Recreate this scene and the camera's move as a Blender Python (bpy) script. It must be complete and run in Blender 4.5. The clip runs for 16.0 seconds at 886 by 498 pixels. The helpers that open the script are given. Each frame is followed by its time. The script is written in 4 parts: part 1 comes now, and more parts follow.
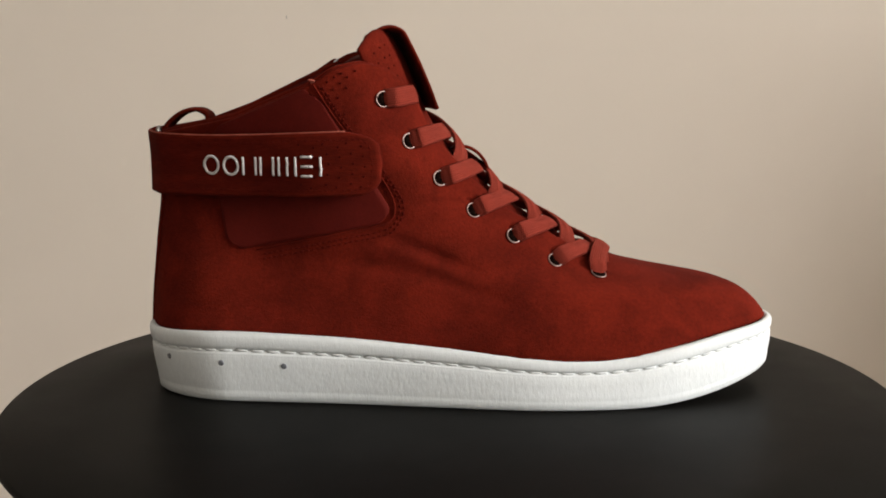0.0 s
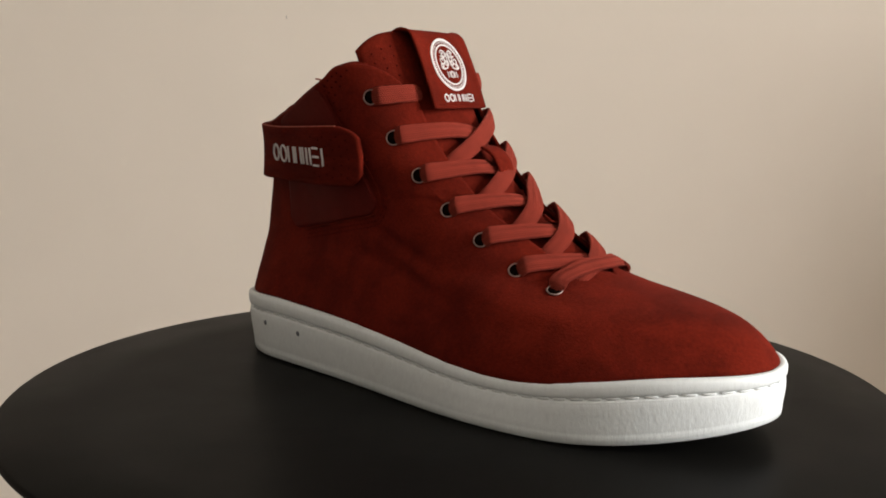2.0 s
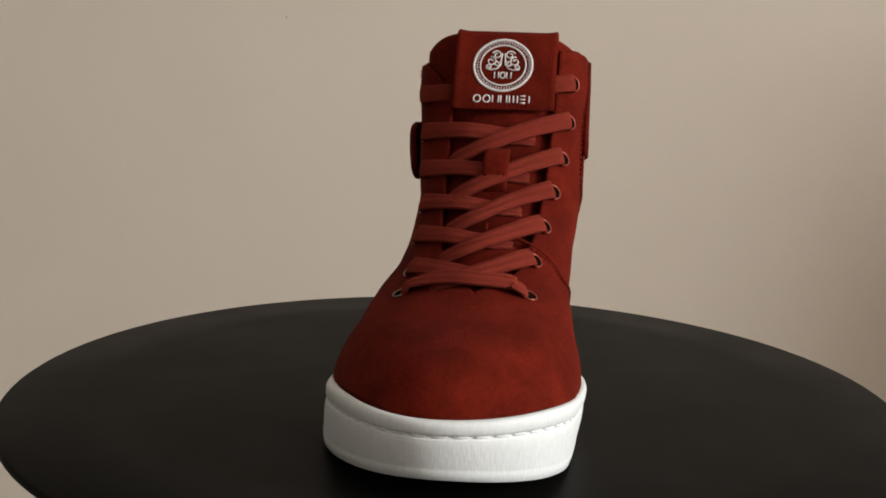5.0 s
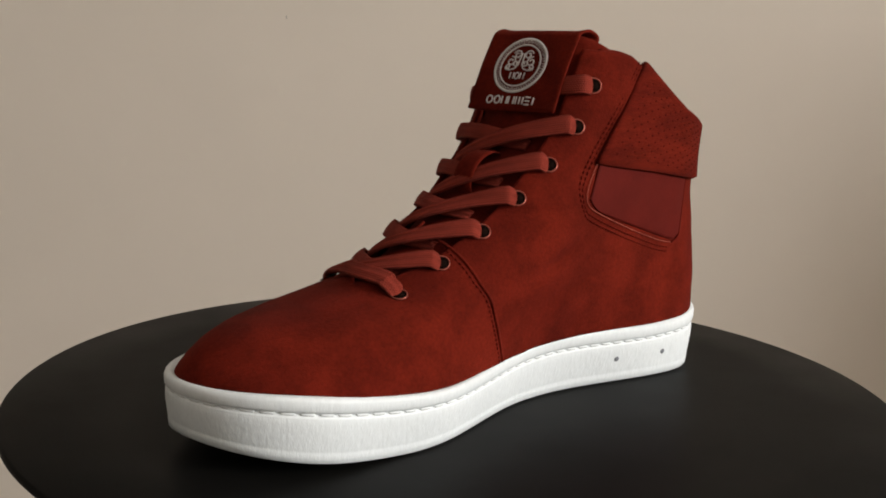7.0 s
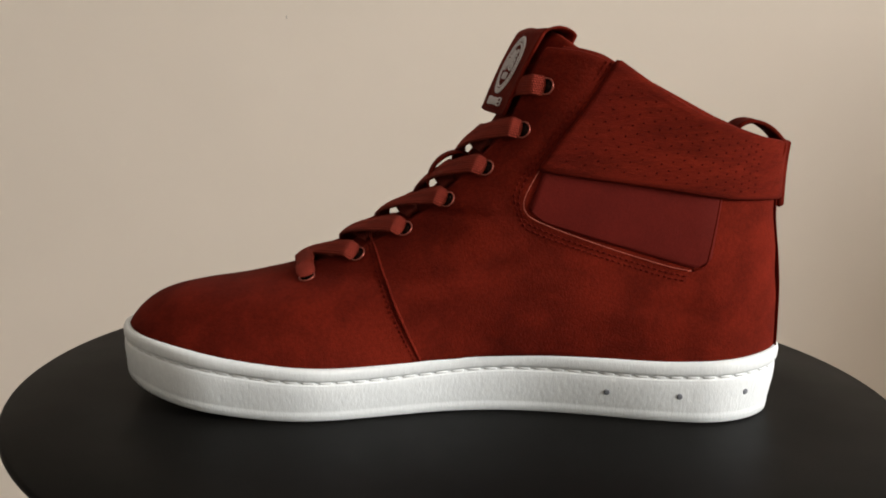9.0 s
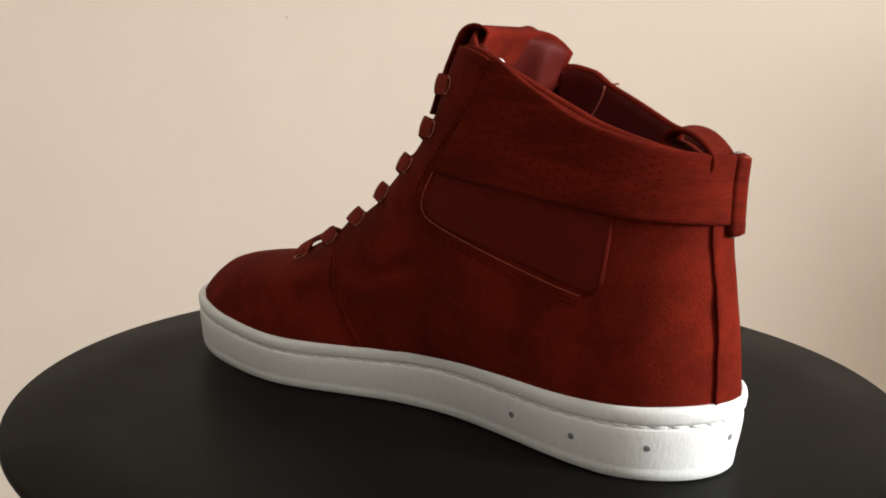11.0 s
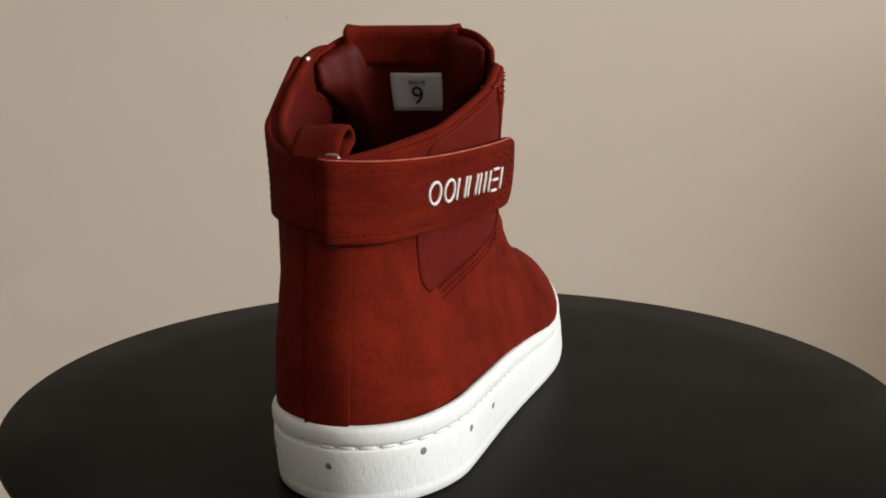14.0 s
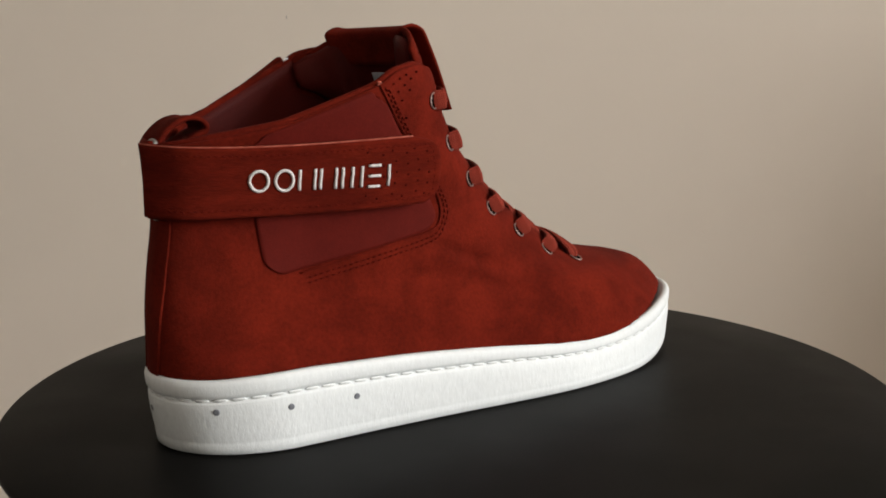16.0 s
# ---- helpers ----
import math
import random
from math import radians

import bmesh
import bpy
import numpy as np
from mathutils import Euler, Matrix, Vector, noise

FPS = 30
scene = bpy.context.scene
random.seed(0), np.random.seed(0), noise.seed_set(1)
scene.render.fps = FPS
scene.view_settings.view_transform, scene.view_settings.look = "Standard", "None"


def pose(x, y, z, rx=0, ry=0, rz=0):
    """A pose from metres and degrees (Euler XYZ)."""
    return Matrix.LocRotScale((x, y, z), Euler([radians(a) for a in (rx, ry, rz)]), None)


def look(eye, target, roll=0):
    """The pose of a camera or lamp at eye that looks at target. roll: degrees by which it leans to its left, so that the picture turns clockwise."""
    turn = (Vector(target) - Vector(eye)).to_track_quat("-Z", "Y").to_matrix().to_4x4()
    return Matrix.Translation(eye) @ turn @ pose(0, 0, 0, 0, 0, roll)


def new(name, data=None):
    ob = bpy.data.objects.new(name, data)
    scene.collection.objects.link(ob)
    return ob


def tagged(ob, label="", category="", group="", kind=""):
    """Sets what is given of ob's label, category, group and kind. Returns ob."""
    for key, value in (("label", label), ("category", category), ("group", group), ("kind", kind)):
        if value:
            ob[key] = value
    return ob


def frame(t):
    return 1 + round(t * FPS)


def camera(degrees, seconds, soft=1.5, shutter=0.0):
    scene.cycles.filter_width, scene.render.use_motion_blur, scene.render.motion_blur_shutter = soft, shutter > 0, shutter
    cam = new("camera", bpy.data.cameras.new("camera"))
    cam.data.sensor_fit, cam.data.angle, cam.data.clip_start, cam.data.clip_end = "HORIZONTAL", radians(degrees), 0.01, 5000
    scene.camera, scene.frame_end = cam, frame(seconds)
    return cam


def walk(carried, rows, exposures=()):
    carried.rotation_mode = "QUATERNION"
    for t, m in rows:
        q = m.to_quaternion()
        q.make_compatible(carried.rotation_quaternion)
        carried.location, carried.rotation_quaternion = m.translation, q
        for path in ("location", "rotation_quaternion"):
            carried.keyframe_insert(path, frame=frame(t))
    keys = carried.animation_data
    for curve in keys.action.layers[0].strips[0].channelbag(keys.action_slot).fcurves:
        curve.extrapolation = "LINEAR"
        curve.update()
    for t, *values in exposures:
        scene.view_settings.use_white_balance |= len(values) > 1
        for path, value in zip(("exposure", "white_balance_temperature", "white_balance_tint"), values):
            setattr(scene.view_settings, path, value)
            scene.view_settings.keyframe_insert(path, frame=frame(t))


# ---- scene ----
TOP = 0.80          # height of the turntable's top over the floor
UNIT = 0.474        # camera's distance from the axis, metres
cam = camera(46.33, 16.0, soft=1.8)
EYE = Vector((0, -UNIT, TOP + 0.3105 * UNIT))
PAN, TILT, ROLL = radians(0.8556), radians(-9.857), 0.744
AIM = EYE + Vector((-math.sin(PAN) * math.cos(TILT), math.cos(PAN) * math.cos(TILT), math.sin(TILT)))
VIEW = look(EYE, AIM, ROLL)
walk(cam, [(0.0, VIEW), (16.0, VIEW)], exposures=[(0.0, 0.17), (1.0, 0.25), (2.0, 0.23), (3.5, -0.04), (7.0, -0.18), (8.5, 0.02), (11.0, 0.60), (12.0, 0.46), (12.5, 0.32), (13.0, 0.12), (14.5, -0.11), (16.0, -0.15)])

# ---------------------------------------------------------------- light
world = bpy.data.worlds.new("sky")
scene.world = world
world.use_nodes = True
wn = world.node_tree
sky = wn.nodes.new("ShaderNodeTexSky")
sky.sky_type, sky.sun_disc = "NISHITA", False
sky.sun_elevation, sky.sun_rotation = radians(35), radians(120)
wn.nodes["Background"].inputs["Strength"].default_value = 0.10
wn.links.new(sky.outputs["Color"], wn.nodes["Background"].inputs["Color"])


def window_light(name, centre, target, w, h, watts, colour):
    lamp = bpy.data.lights.new(name, "AREA")
    lamp.shape, lamp.size, lamp.size_y, lamp.energy, lamp.color = "RECTANGLE", w, h, watts, colour
    ob = new(name, lamp)
    ob.matrix_world = look(centre, target)
    return ob


ROOM = (-2.2, 2.9, -3.0, 0.75, 0.0, 2.6)   # x0 x1 y0 y1 z0 z1
SHADE_WALL = (0.16, 1.12)     # near end and height of the unseen low wall added between turntable and window for shade
WIN_Y, WIN_Z = (-1.95, -0.35), (1.05, 2.35)
window_light("window_light", (ROOM[1] + 0.05, sum(WIN_Y) / 2, sum(WIN_Z) / 2),
             (0, sum(WIN_Y) / 2 - 1.8, sum(WIN_Z) / 2 - 0.6), 1.4, 1.26, 190, (1.0, 0.985, 0.96))


# ---------------------------------------------------------------- materials
def material(name, colour, rough=0.6, metal=0.0, spec=0.5, vary=0.0, vscale=60, fine=0.0, fscale=900, bump=0.0, bscale=1500,
             sheen=0.0, second=None, stretch=None, coat=0.0, rvary=0.0, nap=0.0, nscale=70):
    m = bpy.data.materials.new(name)
    m.use_nodes = True
    nt = m.node_tree
    b = nt.nodes["Principled BSDF"]
    b.inputs["Roughness"].default_value, b.inputs["Metallic"].default_value = rough, metal
    b.inputs["Specular IOR Level"].default_value = spec
    b.inputs["Sheen Weight"].default_value, b.inputs["Sheen Roughness"].default_value = sheen, 0.5
    b.inputs["Sheen Tint"].default_value = (*[min(1, c * 2.2 + 0.05) for c in colour], 1)
    b.inputs["Coat Weight"].default_value = coat
    tc = nt.nodes.new("ShaderNodeTexCoord")
    src = tc.outputs["Object"]
    if stretch:
        mp = nt.nodes.new("ShaderNodeMapping")
        mp.inputs["Scale"].default_value = stretch
        nt.links.new(src, mp.inputs["Vector"])
        src = mp.outputs["Vector"]

    def noise_tex(scale, detail=4.0, rough_=0.6):
        n = nt.nodes.new("ShaderNodeTexNoise")
        n.inputs["Scale"].default_value, n.inputs["Detail"].default_value, n.inputs["Roughness"].default_value = scale, detail, rough_
        nt.links.new(src, n.inputs["Vector"])
        return n.outputs["Fac"]

    col = None
    second = second or tuple(c * 0.6 for c in colour)
    if vary:
        ramp = nt.nodes.new("ShaderNodeMapRange")
        ramp.inputs["From Min"].default_value, ramp.inputs["From Max"].default_value = 0.36, 0.66
        ramp.inputs["To Max"].default_value = vary
        nt.links.new(noise_tex(vscale), ramp.inputs["Value"])
        mix = nt.nodes.new("ShaderNodeMix")
        mix.data_type = "RGBA"
        mix.inputs[6].default_value, mix.inputs[7].default_value = (*colour, 1), (*second, 1)
        nt.links.new(ramp.outputs["Result"], mix.inputs[0])
        col = mix.outputs[2]
    if nap:
        # brushed nap: soft-edged lighter and darker sweeps
        nz = nt.nodes.new("ShaderNodeTexNoise")
        nz.inputs["Scale"].default_value, nz.inputs["Detail"].default_value, nz.inputs["Distortion"].default_value = nscale, 2.5, 0.35
        nt.links.new(src, nz.inputs["Vector"])
        nr = nt.nodes.new("ShaderNodeMapRange")
        nr.interpolation_type = "SMOOTHSTEP"
        nr.inputs["From Min"].default_value, nr.inputs["From Max"].default_value = 0.34, 0.68
        nr.inputs["To Min"].default_value, nr.inputs["To Max"].default_value = 1 - nap, 1 + nap
        nt.links.new(nz.outputs["Fac"], nr.inputs["Value"])
        nm = nt.nodes.new("ShaderNodeMix")
        nm.data_type, nm.blend_type = "RGBA", "MULTIPLY"
        nm.inputs[0].default_value = 1
        nm.inputs[6].default_value = (*colour, 1)
        if col:
            nt.links.new(col, nm.inputs[6])
        nt.links.new(nr.outputs["Result"], nm.inputs[7])
        col = nm.outputs[2]
    if fine:
        mr = nt.nodes.new("ShaderNodeMapRange")
        mr.inputs["From Min"].default_value, mr.inputs["From Max"].default_value = 0.3, 0.7
        mr.inputs["To Min"].default_value, mr.inputs["To Max"].default_value = 1 - fine, 1 + fine
        nt.links.new(noise_tex(fscale, 2.0), mr.inputs["Value"])
        mul = nt.nodes.new("ShaderNodeMix")
        mul.data_type, mul.blend_type = "RGBA", "MULTIPLY"
        mul.inputs[0].default_value = 1
        mul.inputs[6].default_value = (*colour, 1)
        if col:
            nt.links.new(col, mul.inputs[6])
        nt.links.new(mr.outputs["Result"], mul.inputs[7])
        col = mul.outputs[2]
    if col:
        nt.links.new(col, b.inputs["Base Color"])
    else:
        b.inputs["Base Color"].default_value = (*colour, 1)
    if rvary:
        rr = nt.nodes.new("ShaderNodeMapRange")
        rr.inputs["From Min"].default_value, rr.inputs["From Max"].default_value = 0.3, 0.7
        rr.inputs["To Min"].default_value, rr.inputs["To Max"].default_value = rough - rvary, rough + rvary
        nt.links.new(noise_tex(vscale * 1.7), rr.inputs["Value"])
        nt.links.new(rr.outputs["Result"], b.inputs["Roughness"])
    if bump:
        bp = nt.nodes.new("ShaderNodeBump")
        bp.inputs["Strength"].default_value, bp.inputs["Distance"].default_value = bump, 0.0005
        nt.links.new(noise_tex(bscale, 3.0), bp.inputs["Height"])
        nt.links.new(bp.outputs["Normal"], b.inputs["Normal"])
    return m


SUEDE = material("red_suede", (0.118, 0.0102, 0.0046), rough=0.95, spec=0.05, vary=0.55, vscale=26, nap=0.16, nscale=58, second=(0.070, 0.0056, 0.0028),
                 fine=0.15, fscale=650, bump=0.5, bscale=1100, sheen=0.07)
STRAP_SUEDE = material("strap_suede", (0.105, 0.0092, 0.0041), rough=0.95, spec=0.05, nap=0.14, nscale=80, vary=0.8, vscale=70, second=(0.075, 0.006, 0.003),
                       fine=0.16, fscale=700, bump=0.6, bscale=1300, sheen=0.03, stretch=(0.35, 0.35, 1.6))
LEATHER = material("red_leather", (0.10, 0.009, 0.006), rough=0.68, spec=0.05, vary=0.4, vscale=50, fine=0.08, bump=0.25, bscale=1400)
LINING = material("lining_leather", (0.075, 0.0062, 0.0042), rough=0.55, spec=0.10, vary=0.4, vscale=60, fine=0.08, bump=0.25, bscale=1200)
LACE = material("woven_lace", (0.235, 0.032, 0.019), rough=0.85, spec=0.1, vary=0.4, vscale=120, fine=0.15, fscale=1900, sheen=0.1)


def weave(m):
    """A fine herringbone along a band: u in millimetres along it, v across."""
    nt = m.node_tree
    b = nt.nodes["Principled BSDF"]

    def math_node(op, a, v):
        n = nt.nodes.new("ShaderNodeMath")
        n.operation = op
        nt.links.new(a, n.inputs[0])
        if isinstance(v, float):
            n.inputs[1].default_value = v
        elif v is not None:
            nt.links.new(v, n.inputs[1])
        return n.outputs[0]
    uv = nt.nodes.new("ShaderNodeUVMap")
    uv.uv_map = "weave"
    sep = nt.nodes.new("ShaderNodeSeparateXYZ")
    nt.links.new(uv.outputs["UV"], sep.inputs[0])
    zig = math_node("PINGPONG", sep.outputs["Y"], 0.95)
    run = math_node("ADD", sep.outputs["X"], zig)
    knit = math_node("SINE", math_node("MULTIPLY", run, 5.6), None)
    ribs = math_node("SINE", math_node("MULTIPLY", sep.outputs["Y"], 6.61), None)
    both = math_node("ADD", math_node("MULTIPLY", knit, 0.55), math_node("MULTIPLY", ribs, 0.45))
    fac = math_node("ADD", math_node("MULTIPLY", both, 0.45), 1.05)
    old = b.inputs["Base Color"].links[0].from_socket
    mul = nt.nodes.new("ShaderNodeMix")
    mul.data_type, mul.blend_type = "RGBA", "MULTIPLY"
    mul.inputs[0].default_value = 1
    nt.links.new(old, mul.inputs[6])
    nt.links.new(fac, mul.inputs[7])
    nt.links.new(mul.outputs[2], b.inputs["Base Color"])
    bump = nt.nodes.new("ShaderNodeBump")
    bump.inputs["Strength"].default_value, bump.inputs["Distance"].default_value = 0.8, 0.0004
    nt.links.new(both, bump.inputs["Height"])
    nt.links.new(bump.outputs["Normal"], b.inputs["Normal"])


weave(LACE)
RUBBER = material("white_rubber", (0.73, 0.76, 0.765), rough=0.55, spec=0.4, vary=0.3, vscale=45, second=(0.66, 0.69, 0.70), fine=0.035,
                  fscale=600, bump=0.34, bscale=700, stretch=(1, 1, 0.4))
THREAD = material("white_thread", (0.70, 0.72, 0.72), rough=0.8, fine=0.15, fscale=2500)
RED_THREAD = material("red_thread", (0.078, 0.006, 0.0032), rough=0.95, spec=0.03, fine=0.2, fscale=2500)
RAW_EDGE = material("raw_cut_edge", (0.38, 0.095, 0.06), rough=0.9, vary=0.8, vscale=160, second=(0.25, 0.04, 0.02), fine=0.2)
EMBROIDERY = material("white_embroidery", (0.66, 0.63, 0.62), rough=0.8, fine=0.15, fscale=2200, bump=0.5, bscale=2600)
PALE = material("pale_eyelet_metal", (0.42, 0.30, 0.27), rough=0.5, metal=0.9, vary=0.4, vscale=260)
STEEL = material("nickel", (0.36, 0.35, 0.34), rough=0.42, metal=1.0, vary=0.3, vscale=200, rvary=0.08)
COPPER = material("red_enamelled_eyelet", (0.38, 0.10, 0.07), rough=0.35, metal=0.6, vary=0.3, vscale=300)
PUNCH = material("punched_suede_shade", (0.035, 0.003, 0.002), rough=0.95, spec=0.0, fine=0.2)
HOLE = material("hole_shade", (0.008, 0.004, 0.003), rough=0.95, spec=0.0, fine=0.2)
VENT = material("vent_hole_shade", (0.17, 0.18, 0.20), rough=0.7, fine=0.2)
LABEL = material("white_label", (0.50, 0.52, 0.56), rough=0.6, vary=0.3, vscale=90, second=(0.42, 0.44, 0.48), bump=0.2, bscale=2000)
INK = material("black_ink", (0.015, 0.015, 0.02), rough=0.7, fine=0.1)
DISC = material("black_satin_disc", (0.0055, 0.0053, 0.0048), rough=0.42, spec=0.027, vary=0.4, vscale=9, second=(0.008, 0.0077, 0.0071),
                fine=0.1, fscale=700, bump=0.12, bscale=1500, rvary=0.04)
STAND = material("black_metal_stand", (0.03, 0.03, 0.03), rough=0.5, metal=0.6, vary=0.3, vscale=20)
PAINT = material("warm_white_paint", (0.70, 0.635, 0.555), rough=0.9, spec=0.2, vary=0.6, vscale=2.2, second=(0.675, 0.61, 0.53), fine=0.006,
                 fscale=14, bump=0.02, bscale=180)
# dark colour chosen so the unseen walls bounce less fill light
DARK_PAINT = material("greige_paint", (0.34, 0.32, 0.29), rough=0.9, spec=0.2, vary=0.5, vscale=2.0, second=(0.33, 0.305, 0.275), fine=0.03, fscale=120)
CEIL = material("white_ceiling_paint", (0.62, 0.60, 0.57), rough=0.95, vary=0.4, vscale=3, second=(0.58, 0.56, 0.53), bump=0.1, bscale=200)
BOARDS = material("oak_floor", (0.16, 0.10, 0.055), rough=0.5, vary=0.8, vscale=6, second=(0.11, 0.065, 0.035), stretch=(1, 8, 1), fine=0.1, fscale=80)
WHITE_FRAME = material("white_frame_paint", (0.78, 0.78, 0.76), rough=0.5, vary=0.3, vscale=10)


# ---------------------------------------------------------------- mesh helpers (millimetres in, metres out)
def part(name, bm, mat, parent=None, label="", smooth=True, scale=0.001):
    if scale != 1:
        bmesh.ops.scale(bm, vec=(scale,) * 3, verts=bm.verts)
    bmesh.ops.recalc_face_normals(bm, faces=bm.faces)
    me = bpy.data.meshes.new(name)
    for fc in bm.faces:
        fc.smooth = smooth
    bm.to_mesh(me)
    bm.free()
    me.materials.append(mat)
    ob = new(name, me)
    if parent is not None:
        ob.parent = parent
    return tagged(ob, label)


def grid_normals(P):
    du = np.gradient(P, axis=0)
    dv = np.gradient(P, axis=1)
    n = np.cross(du, dv)
    return n / np.maximum(np.linalg.norm(n, axis=2, keepdims=True), 1e-9)


def add_sheet(bm, P, thick, N=None, close_u=False, round_edge=True, bare=None):
    """A sheet of the given thickness below the grid P (nu, nv, 3), N pointing out of it."""
    P = np.asarray(P, float)
    if N is None:
        N = grid_normals(P)
    nu, nv = P.shape[:2]
    Q = P - N * thick
    top = [[bm.verts.new(P[i, j]) for j in range(nv)] for i in range(nu)]
    low = [[bm.verts.new(Q[i, j]) for j in range(nv)] for i in range(nu)]
    for i in range(nu - (0 if close_u else 1)):
        k = (i + 1) % nu
        for j in range(nv - 1):
            bm.faces.new((top[i][j], top[k][j], top[k][j + 1], top[i][j + 1]))
            bm.faces.new((low[i][j], low[i][j + 1], low[k][j + 1], low[k][j]))
    if close_u:
        rims = [[(i, j) for i in range(nu)] + [(0, j)] for j in (0, nv - 1)]
    else:
        rims = [[(i, 0) for i in range(nu)] + [(nu - 1, j) for j in range(1, nv)] + [(i, nv - 1) for i in range(nu - 2, -1, -1)]
                + [(0, j) for j in range(nv - 2, -1, -1)]]
    for rim in rims:
        mids = {}
        for a in set(rim):
            i, j = a
            m = (P[i, j] + Q[i, j]) / 2
            if round_edge:
                # the rim bulges out a little, so that cut edges look rounded
                inn = P[min(max(i, 1), nu - 2) if not close_u else i, min(max(j, 1), nv - 2)]
                d = P[i, j] - inn
                ln = np.linalg.norm(d)
                if ln > 1e-6:
                    m = m + d / ln * thick * 0.3
            mids[a] = bm.verts.new(m)
        for a, b in zip(rim, rim[1:]):
            if bare and bare(a) and bare(b):
                continue
            bm.faces.new((top[a[0]][a[1]], top[b[0]][b[1]], mids[b], mids[a]))
            bm.faces.new((mids[a], mids[b], low[b[0]][b[1]], low[a[0]][a[1]]))


def sheet(P, thick, N=None, close_u=False):
    bm = bmesh.new()
    add_sheet(bm, P, thick, N, close_u)
    return bm


def add_tube(bm, pts, r, sides=6, closed=False):
    pts = [np.asarray(p, float) for p in pts]
    n = len(pts)
    rings = []
    up = np.array((0.13, 0.21, 0.97))
    for i in range(n):
        a = pts[(i - 1) % n] if closed else pts[max(i - 1, 0)]
        b = pts[(i + 1) % n] if closed else pts[min(i + 1, n - 1)]
        t = b - a
        t /= max(np.linalg.norm(t), 1e-9)
        s = np.cross(t, up)
        s /= max(np.linalg.norm(s), 1e-9)
        w = np.cross(s, t)
        rr = r[i] if hasattr(r, "__len__") else r
        rings.append([bm.verts.new(pts[i] + rr * (math.cos(k * 2 * math.pi / sides) * s + math.sin(k * 2 * math.pi / sides) * w)) for k in range(sides)])
    for i in range(n if closed else n - 1):
        a, b = rings[i], rings[(i + 1) % n]
        for k in range(sides):
            bm.faces.new((a[k], a[(k + 1) % sides], b[(k + 1) % sides], b[k]))
    if not closed:
        bm.faces.new(rings[0])
        bm.faces.new(rings[-1])


def tube(pts, r, sides=6, closed=False):
    bm = bmesh.new()
    add_tube(bm, pts, r, sides, closed)
    return bm


def spline(pts, n):
    """Catmull-Rom through the points."""
    p = [np.asarray(q, float) for q in pts]
    p = [2 * p[0] - p[1]] + p + [2 * p[-1] - p[-2]]
    out = []
    for k in np.linspace(0, len(p) - 3 - 1e-9, n):
        i = int(k)
        t = k - i
        a, b, c, d = p[i:i + 4]
        out.append(0.5 * (2 * b + (c - a) * t + (2 * a - 5 * b + 4 * c - d) * t * t + (3 * b - a - 3 * c + d) * t ** 3))
    return np.array(out)


def box(x0, x1, y0, y1, z0, z1, bevel=0.0):
    bm = bmesh.new()
    bmesh.ops.create_cube(bm, size=1)
    for v in bm.verts:
        v.co = Vector(((x0 + x1) / 2 + v.co.x * (x1 - x0), (y0 + y1) / 2 + v.co.y * (y1 - y0), (z0 + z1) / 2 + v.co.z * (z1 - z0)))
    if bevel:
        bmesh.ops.bevel(bm, geom=bm.edges[:], offset=bevel, segments=2, affect="EDGES")
    return bm


# ---------------------------------------------------------------- the room
def wall(name, *dims, paint=None):
    return tagged(part(name, box(*dims), paint or PAINT, smooth=False, scale=1), "plain painted wall" if paint else "plain warm white painted wall", "wall", kind="structure")


